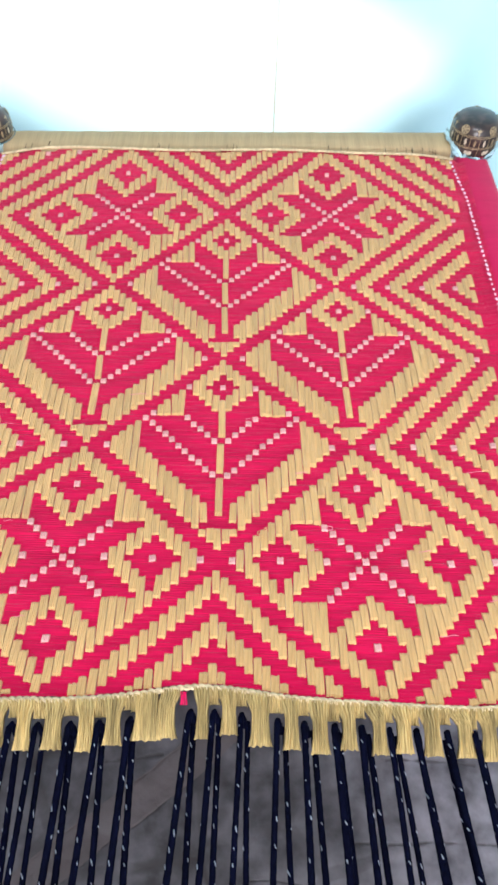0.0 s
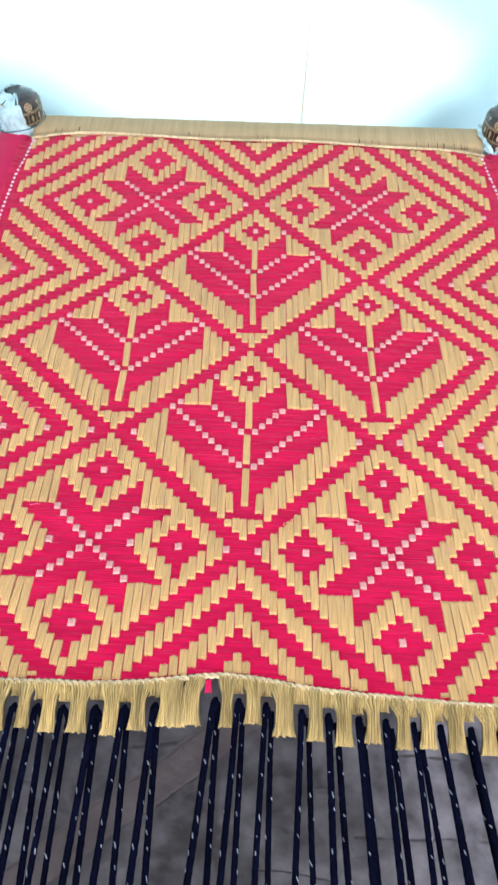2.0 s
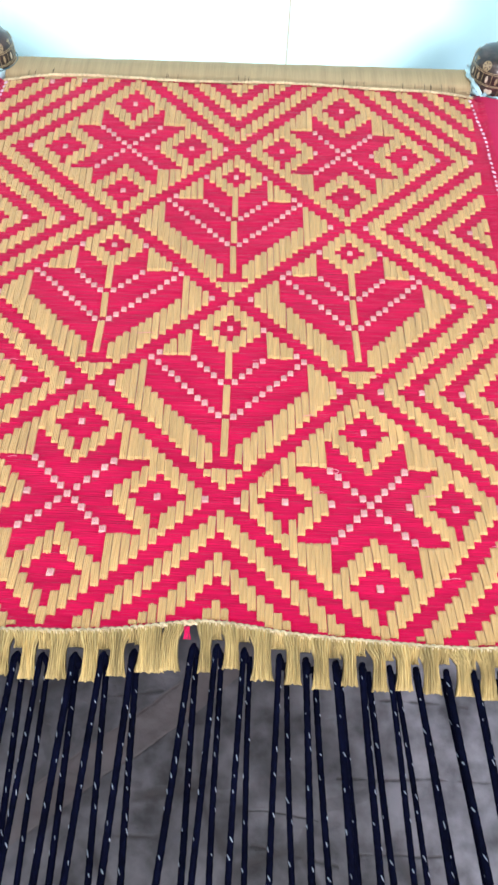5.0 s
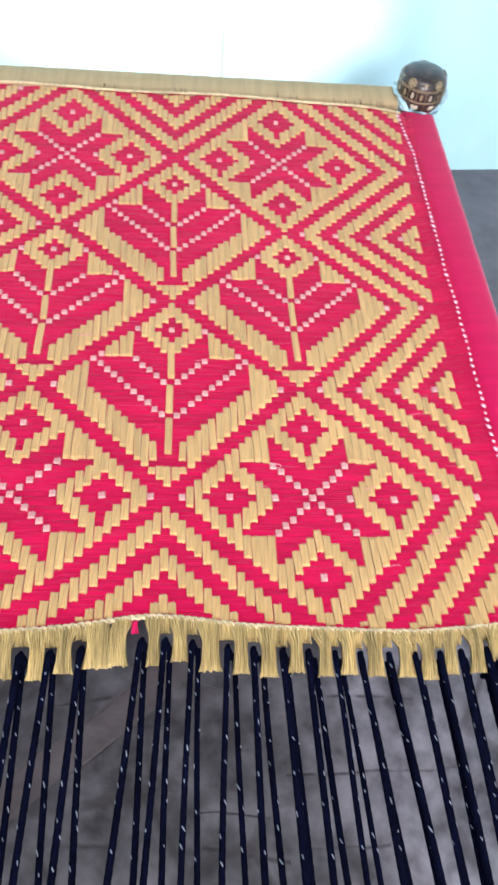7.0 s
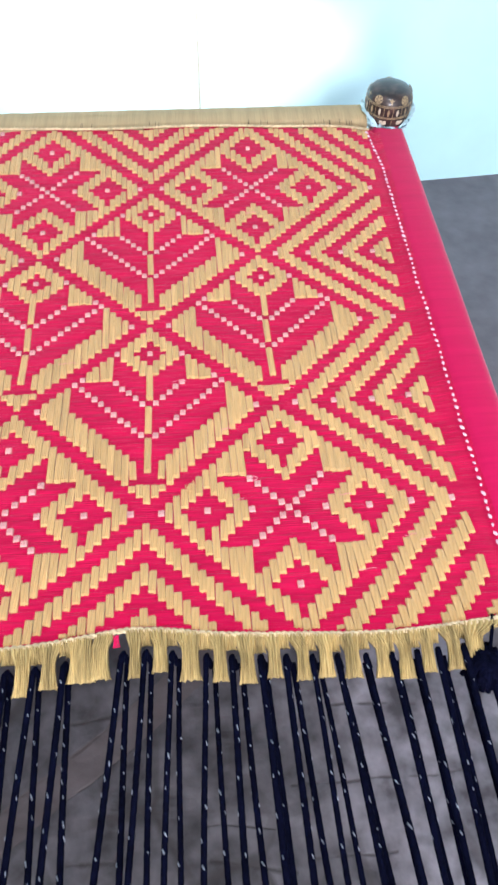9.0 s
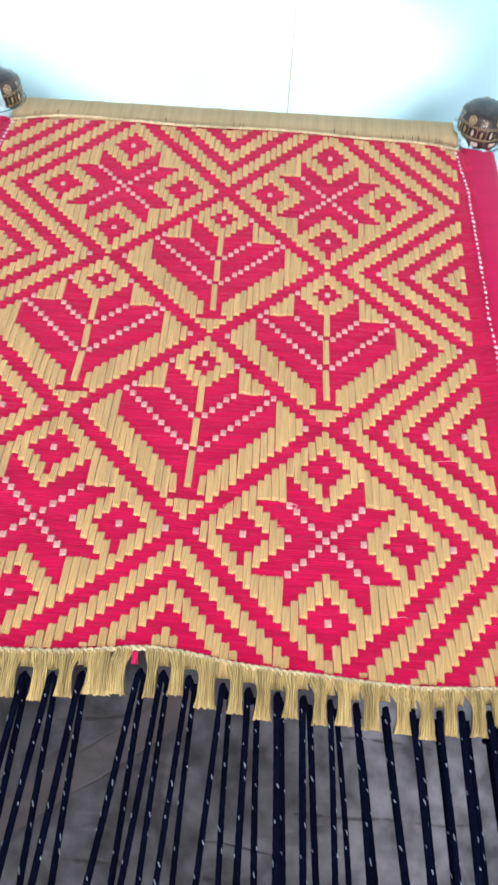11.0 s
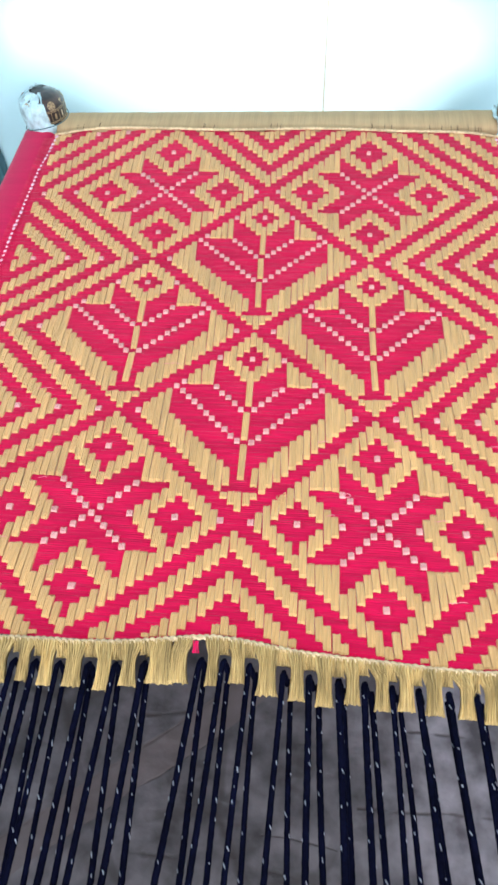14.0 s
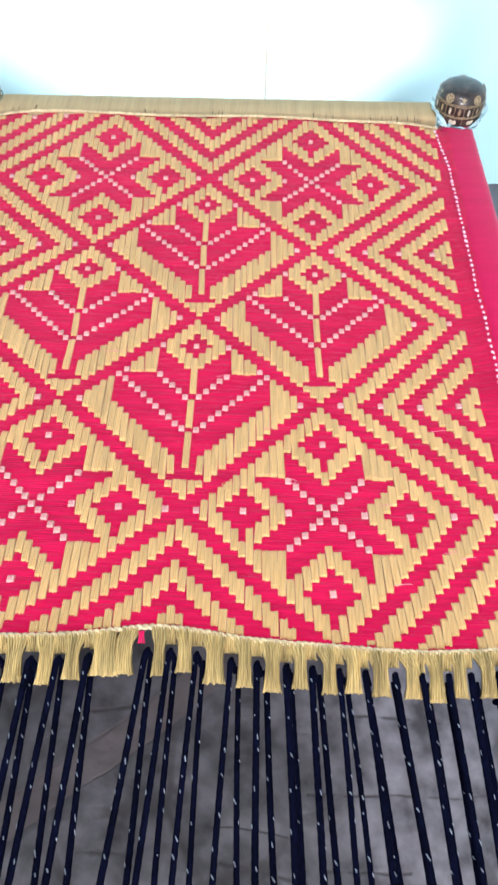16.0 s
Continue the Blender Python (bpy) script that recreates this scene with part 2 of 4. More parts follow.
    ln.new(wob.outputs[0], shove.inputs[0])
    shove.inputs[1].default_value = 0.5
    ln.new(sep.outputs[0], shove.inputs[2])
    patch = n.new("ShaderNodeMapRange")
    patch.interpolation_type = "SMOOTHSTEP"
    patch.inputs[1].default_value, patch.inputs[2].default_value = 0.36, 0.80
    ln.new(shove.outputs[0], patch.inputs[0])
    # daylight fading toward the far end, painted in as a colour factor
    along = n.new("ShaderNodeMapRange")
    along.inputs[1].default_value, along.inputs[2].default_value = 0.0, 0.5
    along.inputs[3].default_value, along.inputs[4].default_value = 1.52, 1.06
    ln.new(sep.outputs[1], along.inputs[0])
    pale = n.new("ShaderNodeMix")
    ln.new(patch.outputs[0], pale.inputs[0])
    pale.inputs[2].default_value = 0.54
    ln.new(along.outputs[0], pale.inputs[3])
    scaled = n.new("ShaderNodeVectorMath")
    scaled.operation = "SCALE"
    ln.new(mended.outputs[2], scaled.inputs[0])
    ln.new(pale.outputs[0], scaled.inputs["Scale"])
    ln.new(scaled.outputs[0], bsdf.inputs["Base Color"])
    grit = n.new("ShaderNodeTexNoise")
    grit.inputs["Scale"].default_value, grit.inputs["Detail"].default_value = 60.0, 5
    ln.new(tc.outputs["Object"], grit.inputs[0])
    hsum = n.new("ShaderNodeMath")
    hsum.operation = "MULTIPLY_ADD"
    ln.new(grit.outputs[0], hsum.inputs[0])
    hsum.inputs[1].default_value = 0.18
    dent = n.new("ShaderNodeTexNoise")
    dent.inputs["Scale"].default_value, dent.inputs["Detail"].default_value = 9.0, 2
    ln.new(warp.outputs[2], dent.inputs[0])
    dsum = n.new("ShaderNodeMath")
    dsum.operation = "MULTIPLY_ADD"
    rough_part = n.new("ShaderNodeMath")
    rough_part.operation = "MULTIPLY_ADD"
    ln.new(side.outputs[0], rough_part.inputs[0])
    rough_part.inputs[1].default_value, rough_part.inputs[2].default_value = -1.5, 1.65
    ln.new(dent.outputs[0], dsum.inputs[0])
    ln.new(rough_part.outputs[0], dsum.inputs[1])
    crack_low = n.new("ShaderNodeMath")
    crack_low.operation = "MULTIPLY"
    crack_low.inputs[1].default_value = 0.07
    ln.new(mx2.outputs[0], crack_low.inputs[0])
    ln.new(crack_low.outputs[0], dsum.inputs[2])
    ln.new(dsum.outputs[0], hsum.inputs[2])
    bp = n.new("ShaderNodeBump")
    bp.inputs["Strength"].default_value, bp.inputs["Distance"].default_value = 0.85, 0.010
    ln.new(hsum.outputs[0], bp.inputs["Height"])
    ln.new(bp.outputs[0], bsdf.inputs["Normal"])
    return m


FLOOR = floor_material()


def film_material(name, thin, thick):
    m = bpy.data.materials.new(name)
    m.use_nodes = True
    n, ln = m.node_tree.nodes, m.node_tree.links
    bsdf = n["Principled BSDF"]
    bsdf.inputs["Base Color"].default_value = (0.55, 0.80, 0.87, 1)
    bsdf.inputs["Roughness"].default_value = 0.5
    bsdf.inputs["Specular IOR Level"].default_value = 0.25
    tc = n.new("ShaderNodeTexCoord")
    noise_tex = n.new("ShaderNodeTexNoise")
    noise_tex.inputs["Scale"].default_value, noise_tex.inputs["Detail"].default_value = 55.0, 5
    ln.new(tc.outputs["Object"], noise_tex.inputs[0])
    mr = n.new("ShaderNodeMapRange")
    mr.inputs[1].default_value, mr.inputs[2].default_value = 0.35, 0.65
    mr.inputs[3].default_value, mr.inputs[4].default_value = thin, thick
    ln.new(noise_tex.outputs[0], mr.inputs[0])
    ln.new(mr.outputs[0], bsdf.inputs["Alpha"])
    bp = n.new("ShaderNodeBump")
    bp.inputs["Strength"].default_value, bp.inputs["Distance"].default_value = 0.3, 0.003
    ln.new(noise_tex.outputs[0], bp.inputs["Height"])
    ln.new(bp.outputs[0], bsdf.inputs["Normal"])
    return m


FILM = film_material("milky_polythene", 0.6, 1.0)
THIN_FILM = film_material("thin_clear_polythene", 0.05, 0.6)

# ---------------- mesh helpers ----------------


def mesh_of(name, verts, faces, mat, smooth=False):
    me = bpy.data.meshes.new(name)
    me.from_pydata([tuple(v) for v in verts], [], faces)
    me.materials.append(mat)
    if smooth:
        me.polygons.foreach_set("use_smooth", [True] * len(me.polygons))
    me.update()
    return me


def part_mesh(name, me, parent, label=""):
    ob = new(name, me)
    ob.parent = parent
    if label:
        tagged(ob, label)
    return ob


def part(name, verts, faces, mat, parent, label="", smooth=False):
    return part_mesh(name, mesh_of(name, verts, faces, mat, smooth), parent, label)


def slab(x0, x1, y0, y1, z0, z1, bevel=0.0):
    bm = bmesh.new()
    bmesh.ops.create_cube(bm, size=1.0, matrix=Matrix.Translation(((x0 + x1) / 2, (y0 + y1) / 2, (z0 + z1) / 2)) @ Matrix.Diagonal((x1 - x0, y1 - y0, z1 - z0, 1)))
    if bevel:
        bmesh.ops.bevel(bm, geom=list(bm.edges), offset=bevel, segments=2, affect="EDGES", profile=0.5)
    verts = [v.co.copy() for v in bm.verts]
    bm.verts.index_update()
    faces = [[v.index for v in f.verts] for f in bm.faces]
    bm.free()
    return verts, faces


def joined(*pieces):
    verts, faces = [], []
    for v, f in pieces:
        k = len(verts)
        verts += list(v)
        faces += [[i + k for i in face] for face in f]
    return verts, faces


def turned(v, f, m):
    return [m @ Vector(p) for p in v], f


def tube(points, radius, sides=8, lobes=0, depth=0.0, twist=0.0, caps=True):
    """A tube along points; lobes and twist make it a laid rope. radius may be a list."""
    verts, faces = [], []
    n = len(points)
    run = 0.0
    for i, p in enumerate(points):
        a, b = Vector(points[max(0, i - 1)]), Vector(points[min(n - 1, i + 1)])
        d = (b - a).normalized()
        if i:
            run += (Vector(p) - Vector(points[i - 1])).length
        side = d.cross(Vector((0, 0, 1)))
        side = side.normalized() if side.length > 1e-4 else Vector((1, 0, 0))
        up = side.cross(d)
        r = radius[i] if isinstance(radius, list) else radius
        for k in range(sides):
            th = 2 * math.pi * k / sides
            rr = r * (1 + depth * math.cos(lobes * th + twist * run)) if lobes else r
            verts.append(Vector(p) + side * (rr * math.cos(th)) + up * (rr * math.sin(th)))
    for i in range(n - 1):
        for k in range(sides):
            k2 = (k + 1) % sides
            faces.append([i * sides + k, i * sides + k2, (i + 1) * sides + k2, (i + 1) * sides + k])
    if caps:
        faces.append(list(range(sides))[::-1])
        faces.append([(n - 1) * sides + k for k in range(sides)])
    return verts, faces


def lathe(profile, sides=32):
    verts, faces = [], []
    for r, z in profile:
        for k in range(sides):
            th = 2 * math.pi * k / sides
            verts.append(Vector((r * math.cos(th), r * math.sin(th), z)))
    for i in range(len(profile) - 1):
        for k in range(sides):
            k2 = (k + 1) % sides
            faces.append([i * sides + k, i * sides + k2, (i + 1) * sides + k2, (i + 1) * sides + k])
    faces.append(list(range(sides))[::-1])
    faces.append([(len(profile) - 1) * sides + k for k in range(sides)])
    return verts, faces


def grid_sheet(us, vs, place):
    verts = [place(u, v) for v in vs for u in us]
    w = len(us)
    faces = [[j * w + i, j * w + i + 1, (j + 1) * w + i + 1, (j + 1) * w + i] for j in range(len(vs) - 1) for i in range(w - 1)]
    return verts, faces


def steps(a, b, n):
    return [a + (b - a) * i / (n - 1) for i in range(n)]


# ---------------- the room ----------------
SKEW = 0.10  # the far wall stands slightly askew to the cot


def wall_y(x):
    return 1.292 + SKEW * x


def structure(name, v, f, mat, label, category):
    return tagged(new(name, mesh_of(name, v, f, mat)), label, category, kind="structure")


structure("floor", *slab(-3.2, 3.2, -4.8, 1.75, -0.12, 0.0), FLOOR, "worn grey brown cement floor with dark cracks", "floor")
turn = Matrix.Translation((0, wall_y(0), 0)) @ Matrix.Rotation(math.atan(SKEW), 4, "Z")
v, f = joined(slab(-3.3, 0.1042, 0.0, 0.15, 0.0, 2.9), slab(0.1078, 3.3, 0.0, 0.15, 0.0, 2.9))
structure("wall_north", *turned(v, f, turn), WALL, "pale cyan painted plaster wall with a vertical joint", "wall")
v, f = slab(0.1042, 0.1078, 0.003, 0.012, 0.0, 2.9)
structure("trim", *turned(v, f, turn), SEAM, "thin yellowed vertical joint in the cyan wall", "trim")
# unseen south and side walls, assumed; the opening is for the added lamp
v, f = joined(slab(-3.2, -0.8, -4.8, -4.6, 0, 2.9), slab(1.6, 3.2, -4.8, -4.6, 0, 2.9), slab(-0.8, 1.6, -4.8, -4.6, 2.15, 2.9))
structure("wall_south", v, f, PLAIN_WALL, "unseen whitewashed plaster wall, opening added for the fill lamp", "wall")
structure("wall_west", *slab(-3.35, -3.2, -4.8, 2.0, 0, 2.9), PLAIN_WALL, "whitewashed plaster wall", "wall")
structure("wall_east", *slab(3.2, 3.35, -4.8, 2.0, 0, 2.9), PLAIN_WALL, "whitewashed plaster wall", "wall")
# wanted sun patch on the far wall: place along it and height
SUN_PATCH = ((0.56, 0.41), (0.24, 0.57), (-0.48, 0.65), (-0.68, 0.50), (-0.46, 0.30), (-0.20, 0.16), (0.25, 0.16))


def up_the_sun(x, z, level):
    k = (level - z) / -SUN_DIR.z
    return Vector((x - SUN_DIR.x * k, wall_y(x) - SUN_DIR.y * k, level))


# unseen ceiling, added; its hole is cut to shape that patch
def ceiling_mesh():
    bm = bmesh.new()
    rim = ((-3.35, -4.8), (3.35, -4.8), (3.35, 2.0), (-3.35, 2.0))
    rings = []
    for level in (2.9, 3.05):
        outer = [bm.verts.new((x, y, level)) for x, y in rim]
        inner = [bm.verts.new(up_the_sun(x, z, level)) for x, z in SUN_PATCH]
        edges = [bm.edges.new((ring[i - 1], ring[i])) for ring in (outer, inner) for i in range(len(ring))]
        bmesh.ops.triangle_fill(bm, edges=edges, use_beauty=True)
        rings.append((outer, inner))
    for low, high in zip(*rings):
        for i in range(len(low)):
            bm.faces.new((low[i - 1], low[i], high[i], high[i - 1]))
    bm.verts.index_update()
    verts, faces = [v.co.copy() for v in bm.verts], [[v.index for v in f.verts] for f in bm.faces]
    bm.free()
    return verts, faces


v, f = ceiling_mesh()
structure("ceiling", v, f, PLAIN_WALL, "unseen whitewashed flat ceiling, its hole cut to shape the sun patch", "ceiling")

# dark teal upright edge by the far wall, assumed to be a door leaf
door = tagged(new("door_1"), "dark teal panelled leaf against the cyan wall, assumed a door", "door", kind="structure")
door.matrix_world = turn
part("leaf", *slab(-1.62, -0.757, -0.052, -0.006, 0.004, 2.06, 0.003), TEAL, door)
for z0, z1 in ((0.16, 0.92), (1.06, 1.92)):
    for x0, x1 in ((-1.52, -1.22), (-1.15, -0.85)):
        part("panel", *slab(x0, x1, -0.062, -0.054, z0, z1, 0.003), TEAL, door)

# ---------------- the cot: shape of the weave ----------------
CW, RH, TOP = 0.0102, 0.0100, 0.45
C_EDGE, R_NEAR, R_FAR = 43, -17, 87


def surf(c, r):
    """A place on the slightly sagging, slightly pulled woven bed, from weave column and row."""
    u, v = c / 40, (r - 35) / 50
    uu, vv, uv = u * u, v * v, u * v
    x = c * CW + 0.0037 - 0.0084 * u - 0.0020 * v - 0.0083 * uu + 0.0028 * uv - 0.0030 * vv - 0.0004 * u * uu + 0.0046 * uu * v + 0.0090 * u * vv + 0.0004 * v * vv - 0.0010 * uu * uu + 0.0030 * uu * vv + 0.0016 * vv * vv - 0.0023 * uv * vv
    y = r * RH - 0.0015 + 0.0004 * u - 0.0078 * v + 0.0005 * uu + 0.0030 * uv - 0.0005 * vv + 0.0021 * u * uu - 0.0109 * uu * v - 0.0052 * u * vv + 0.0160 * v * vv + 0.0018 * uu * uu - 0.0101 * uu * vv + 0.0146 * vv * vv - 0.0012 * uu * uv + 0.0044 * uv * vv
    z = TOP - 0.0064 - 0.0006 * u + 0.0008 * v - 0.0015 * uu - 0.0001 * uv + 0.0157 * vv
    return Vector((x, y, z))


def near_edge(x):
    return -0.172 + 0.015 * math.exp(-(((x + 0.005) / 0.085) ** 2)) - 0.006 * math.exp(-(((x - 0.28) / 0.09) ** 2)) + 0.006 * math.exp(-(((abs(x) - 0.46) / 0.06) ** 2))


def far_edge(x):
    return 0.889 - 0.02 * math.exp(-(((abs(x) - 0.47) / 0.07) ** 2)) + 0.003 * math.sin(x * 16)


def leaf(c, r):
    c = abs(c)
    if 2 <= r <= 4 and c <= r - 2:
        return True
    if c == 0 and (7 <= r <= 12 or 14 <= r <= 18 or 20 <= r <= 26):
        return True
    if (c == 2 and 6 <= r <= 8) or (3 <= c <= 11 and c + 2 <= r <= c + 6):
        return True
    if 12 <= c <= 16 and c + 2 <= r <= 34 - c:
        return True
    if (1 <= c <= 5 and r == 18 + c) or (1 <= c <= 11 and r == 12 + c) or (6 <= c <= 10 and 24 <= r <= 34 - c):
        return True
    d = c + abs(r - 29)
    return d == 0 or 3 <= d <= 5


def star(c, r):
    c, r, r_real = abs(c), abs(r), r
    if c == r and c <= 5:
        return True
    if 6 <= c <= 10 and r >= 6 and c + r <= 17:
        return True
    for d in (abs(c - 11) + r, c + abs(r - 11)):
        if d == 4 and r_real in (-4, -15, 7) and (c == 11) == (r_real == -4) and c in (0, 11):
            return False
        if d == 0 or 4 <= d <= 6:
            return True
    return False


def khaki(c, r):
    """The weaving chart: whether the khaki warp floats over the crimson weft."""
    a = abs(c)
    for lc, lr in ((0, 0), (0, 34), (19, 17)):
        if abs(a - lc) + abs(r - lr - 18) <= 17 or (abs(a - lc) <= 2 and 2 <= r - lr <= 4):
            return leaf(a - lc, r - lr)
    for sr in (0, 70):
        if abs(a - 19) + abs(r - sr) <= 17:
            return star(a - 19, r - sr)
    bands = [-2 - r - a, r - 72 - a, abs(a - 19) + abs(r) - 21 if r < 0 and a > 19 else -1, abs(a - 19) + abs(r - 70) - 21 if r > 70 and a > 19 else -1]
    bands += [a - 22 - abs(r - (18 if r <= 35 else 52))] if 0 <= r <= 70 else []
    b = max(bands)
    return b >= 0 and b % 6 < 3


def stitch_runs():
    for c in range(-C_EDGE, C_EDGE + 1):
        r = R_NEAR - 1
        while r <= R_FAR:
            if khaki(c, r):
                r0 = r
                while r <= R_FAR and khaki(c, r):
                    r += 1
                yield c, r0, r - 1
            else:
                r += 1


# ---------------- the cot: frame ----------------
cot = tagged(new("woven_cot"), "low wooden cot woven in crimson and khaki leaf and star pattern", "cot")

# woven crimson weft, a ribbed sheet
us = steps(-45.6, -43.6, 8) + steps(-43.3, 43.3, 174) + steps(43.6, 45.6, 8)
PER = 18
nv = (R_FAR - R_NEAR + 3) * PER


UNDER = {(c, r) for c in range(-C_EDGE, C_EDGE + 1) for r in range(R_NEAR - 2, R_FAR + 3) if khaki(c, r)}


def rail_top(x):
    """Height of the wrapped side rail's rounded top."""
    c = min(1.0, abs(max(x, 0.459) - 0.493) / 0.037) ** (1 / 0.55)
    return 0.4215 + 0.0365 * max(0.0, 1 - c * c) ** 0.275


def weft_place(u, v):
    p = surf(max(-43.6, min(43.6, u)), v)
    if abs(u) > 43.6:
        k = (abs(u) - 43.6) / 2.0
        p.x += (math.copysign(0.488, u) - p.x) * k
        w = max(0.0, min(1.0, (k - 0.12) / 0.35))
        p.z += (rail_top(abs(p.x)) + 0.0018 - 0.0060 * k * k - p.z) * w * w * (3 - 2 * w)
    p.y = min(max(p.y, near_edge(p.x) + 0.0032), far_edge(p.x) + 0.003)
    if (round(u), round(v)) in UNDER:  # the weft is drawn down under the floats
        p.z -= 0.0030
    flat = max(0.0, (abs(u) - 43.6) / 2.0)
    deep = (0.0005 + 0.0010 * noise.noise(Vector((u * 0.05, v * 1.7, 4)))) * (1 - flat)
    p.z += 0.0006 + deep * (abs(math.sin(math.pi * v * 3.0)) - 1.0) + 0.0008 * (1 - flat) * noise.noise(Vector((u * 0.35, v * 2.0, 0)))
    return p


v, f = grid_sheet(us, steps(R_NEAR - 1.4, R_FAR + 1.4, nv), weft_place)
panel = part("woven_panel", v, f, RED, cot, "crimson cotton weft under khaki floats", smooth=True)


def stitch_shape(length, seed=0):
    """A float of khaki threads over some rows: ridged across, arched along, the ends tucked in."""
    rnd = random.Random(seed)
    half_w, half_l = CW * 0.495, length * RH * 0.5 + 0.0006
    xs = [-1, -0.93, -0.58, -0.46, -0.12, 0.0, 0.3, 0.42, 0.7, 0.93, 1]
    hs = [-0.0030, 0.0009, 0.0015, 0.0008, 0.0018, 0.0010, 0.0018, 0.0009, 0.0016, 0.0009, -0.0030]
    ys = [-1.0, -0.82, 0.82, 1.0] if length > 1 else [-1.0, -0.6, 0.6, 1.0]
    es = [-0.0012, 0.0004, 0.0004, -0.0012]
    verts, faces = [], []
    for j, yy in enumerate(ys):
        for i, xx in enumerate(xs):
            jag = rnd.uniform(-0.0009, 0.0009) if j in (0, 3) else 0
            verts.append(Vector((xx * half_w, yy * half_l + jag, hs[i] + es[j] + (0.0006 if j in (1, 2) else 0))))
    w = len(xs)
    for j in range(len(ys) - 1):
        for i in range(w - 1):
            faces.append([j * w + i, j * w + i + 1, (j + 1) * w + i + 1, (j + 1) * w + i])
    return verts, faces


def stitch_pose(c, low, high, n, rnd):
    a, b, mid = surf(c, low), surf(c, high), surf(c, (low + high) / 2)
    along = b - a
    rise = math.atan2(along.z, math.hypot(along.x, along.y))
    yaw = math.atan2(-along.x, along.y) + radians(rnd.gauss(1.0, 1.8 * min(1.0, 3.0 / n)))
    stretch = along.length / (n * RH)
    shift = Vector((rnd.uniform(-0.0006, 0.0006), rnd.gauss(0, 0.0007), 0.0002 + rnd.uniform(0, 0.0007)))
    return Matrix.Translation(mid + shift) @ Euler((rise, radians(rnd.uniform(-3, 3)), yaw)).to_matrix().to_4x4() @ Matrix.Diagonal((rnd.uniform(0.93, 1.01), stretch * rnd.uniform(0.985, 1.02), 1.0, 1.0))


# ---------------- rails ----------------


def rail(x0, x1, y0, y1, z0, z1, axis, mat, name, label, wave=0.0005):
    """A thread-wrapped bar with a rounded section."""
    n = 90
    verts, faces = [], []
    sides = 20
    for i in range(n):
        s = i / (n - 1)
        for k in range(sides):
            th = 2 * math.pi * k / sides
            cx = math.copysign(abs(math.cos(th)) ** 0.55, math.cos(th))
            cz = math.copysign(abs(math.sin(th)) ** 0.55, math.sin(th))
            wob = wave * noise.noise(Vector((s * 40, k * 0.4, x0 * 7)))
            zz = (z0 + z1) / 2 + cz * ((z1 - z0) / 2 + wob)
            if axis == "y":
                verts.append(Vector(((x0 + x1) / 2 + cx * ((x1 - x0) / 2 + wob), y0 + (y1 - y0) * s, zz)))
            else:
                verts.append(Vector((x0 + (x1 - x0) * s, (y0 + y1) / 2 + 0.018 * (x0 + (x1 - x0) * s) - cx * ((y1 - y0) / 2 + wob), zz)))
    for i in range(n - 1):
        for k in range(sides):
            k2 = (k + 1) % sides
            faces.append([i * sides + k, (i + 1) * sides + k, (i + 1) * sides + k2, i * sides + k2])
    faces.append(list(range(sides)))
    faces.append([(n - 1) * sides + k for k in range(sides)][::-1])
    return part(name, verts, faces, mat, cot, label, smooth=True)


NEAR_RAIL = -0.64
rail(0.456, 0.530, NEAR_RAIL, 0.905, 0.385, 0.458, "y", RED_WRAP, "side_rail", "side rail wrapped tight in crimson thread")
rail(-0.530, -0.456, NEAR_RAIL, 0.905, 0.385, 0.458, "y", RED_WRAP, "side_rail", "side rail wrapped tight in crimson thread")
rail(-0.450, 0.450, 0.886, 0.971, 0.385, 0.468, "x", KHAKI_RAIL, "end_rail", "end rail wrapped in khaki warp thread", 0.0008)
rail(-0.470, 0.470, NEAR_RAIL - 0.035, NEAR_RAIL + 0.035, 0.385, 0.455, "x", WOOD, "end_rail", "dark wooden foot rail laced with navy rope", 0.0005)

# ---------------- legs ----------------
KNOB = [(0.026, 0.400), (0.031, 0.425), (0.0345, 0.440), (0.0395, 0.450), (0.0440, 0.462), (0.0466, 0.474), (0.0478, 0.486), (0.0478, 0.498), (0.0466, 0.506), (0.0436, 0.513), (0.0375, 0.5190), (0.0260, 0.5235), (0.0130, 0.5257), (0.0030, 0.5262)]
SHAFT = [(0.022, 0.0), (0.030, 0.004), (0.034, 0.03), (0.028, 0.06), (0.024, 0.09), (0.032, 0.12), (0.040, 0.17), (0.036, 0.23), (0.028, 0.27), (0.036, 0.30), (0.042, 0.33), (0.042, 0.40)]


def knob_radius(z):
    for (r0, z0), (r1, z1) in zip(KNOB, KNOB[1:]):
        if z0 <= z <= z1:
            return r0 + (r1 - r0) * (z - z0) / (z1 - z0)
    return KNOB[-1][0]


def on_knob(th, z, lift=0.0006):
    """Frame on the knob's skin: x round, y up the profile, z outwards."""
    r0, r1 = knob_radius(z - 0.002), knob_radius(min(z + 0.002, 0.5261))
    slope = Vector(((r1 - r0) * math.cos(th), (r1 - r0) * math.sin(th), 0.004)).normalized()
    round_ = Vector((-math.sin(th), math.cos(th), 0))
    out = round_.cross(slope)
    p = Vector((knob_radius(z) * math.cos(th), knob_radius(z) * math.sin(th), z)) + out * lift
    return Matrix.Translation(p) @ Matrix((round_, slope, out)).transposed().to_4x4()


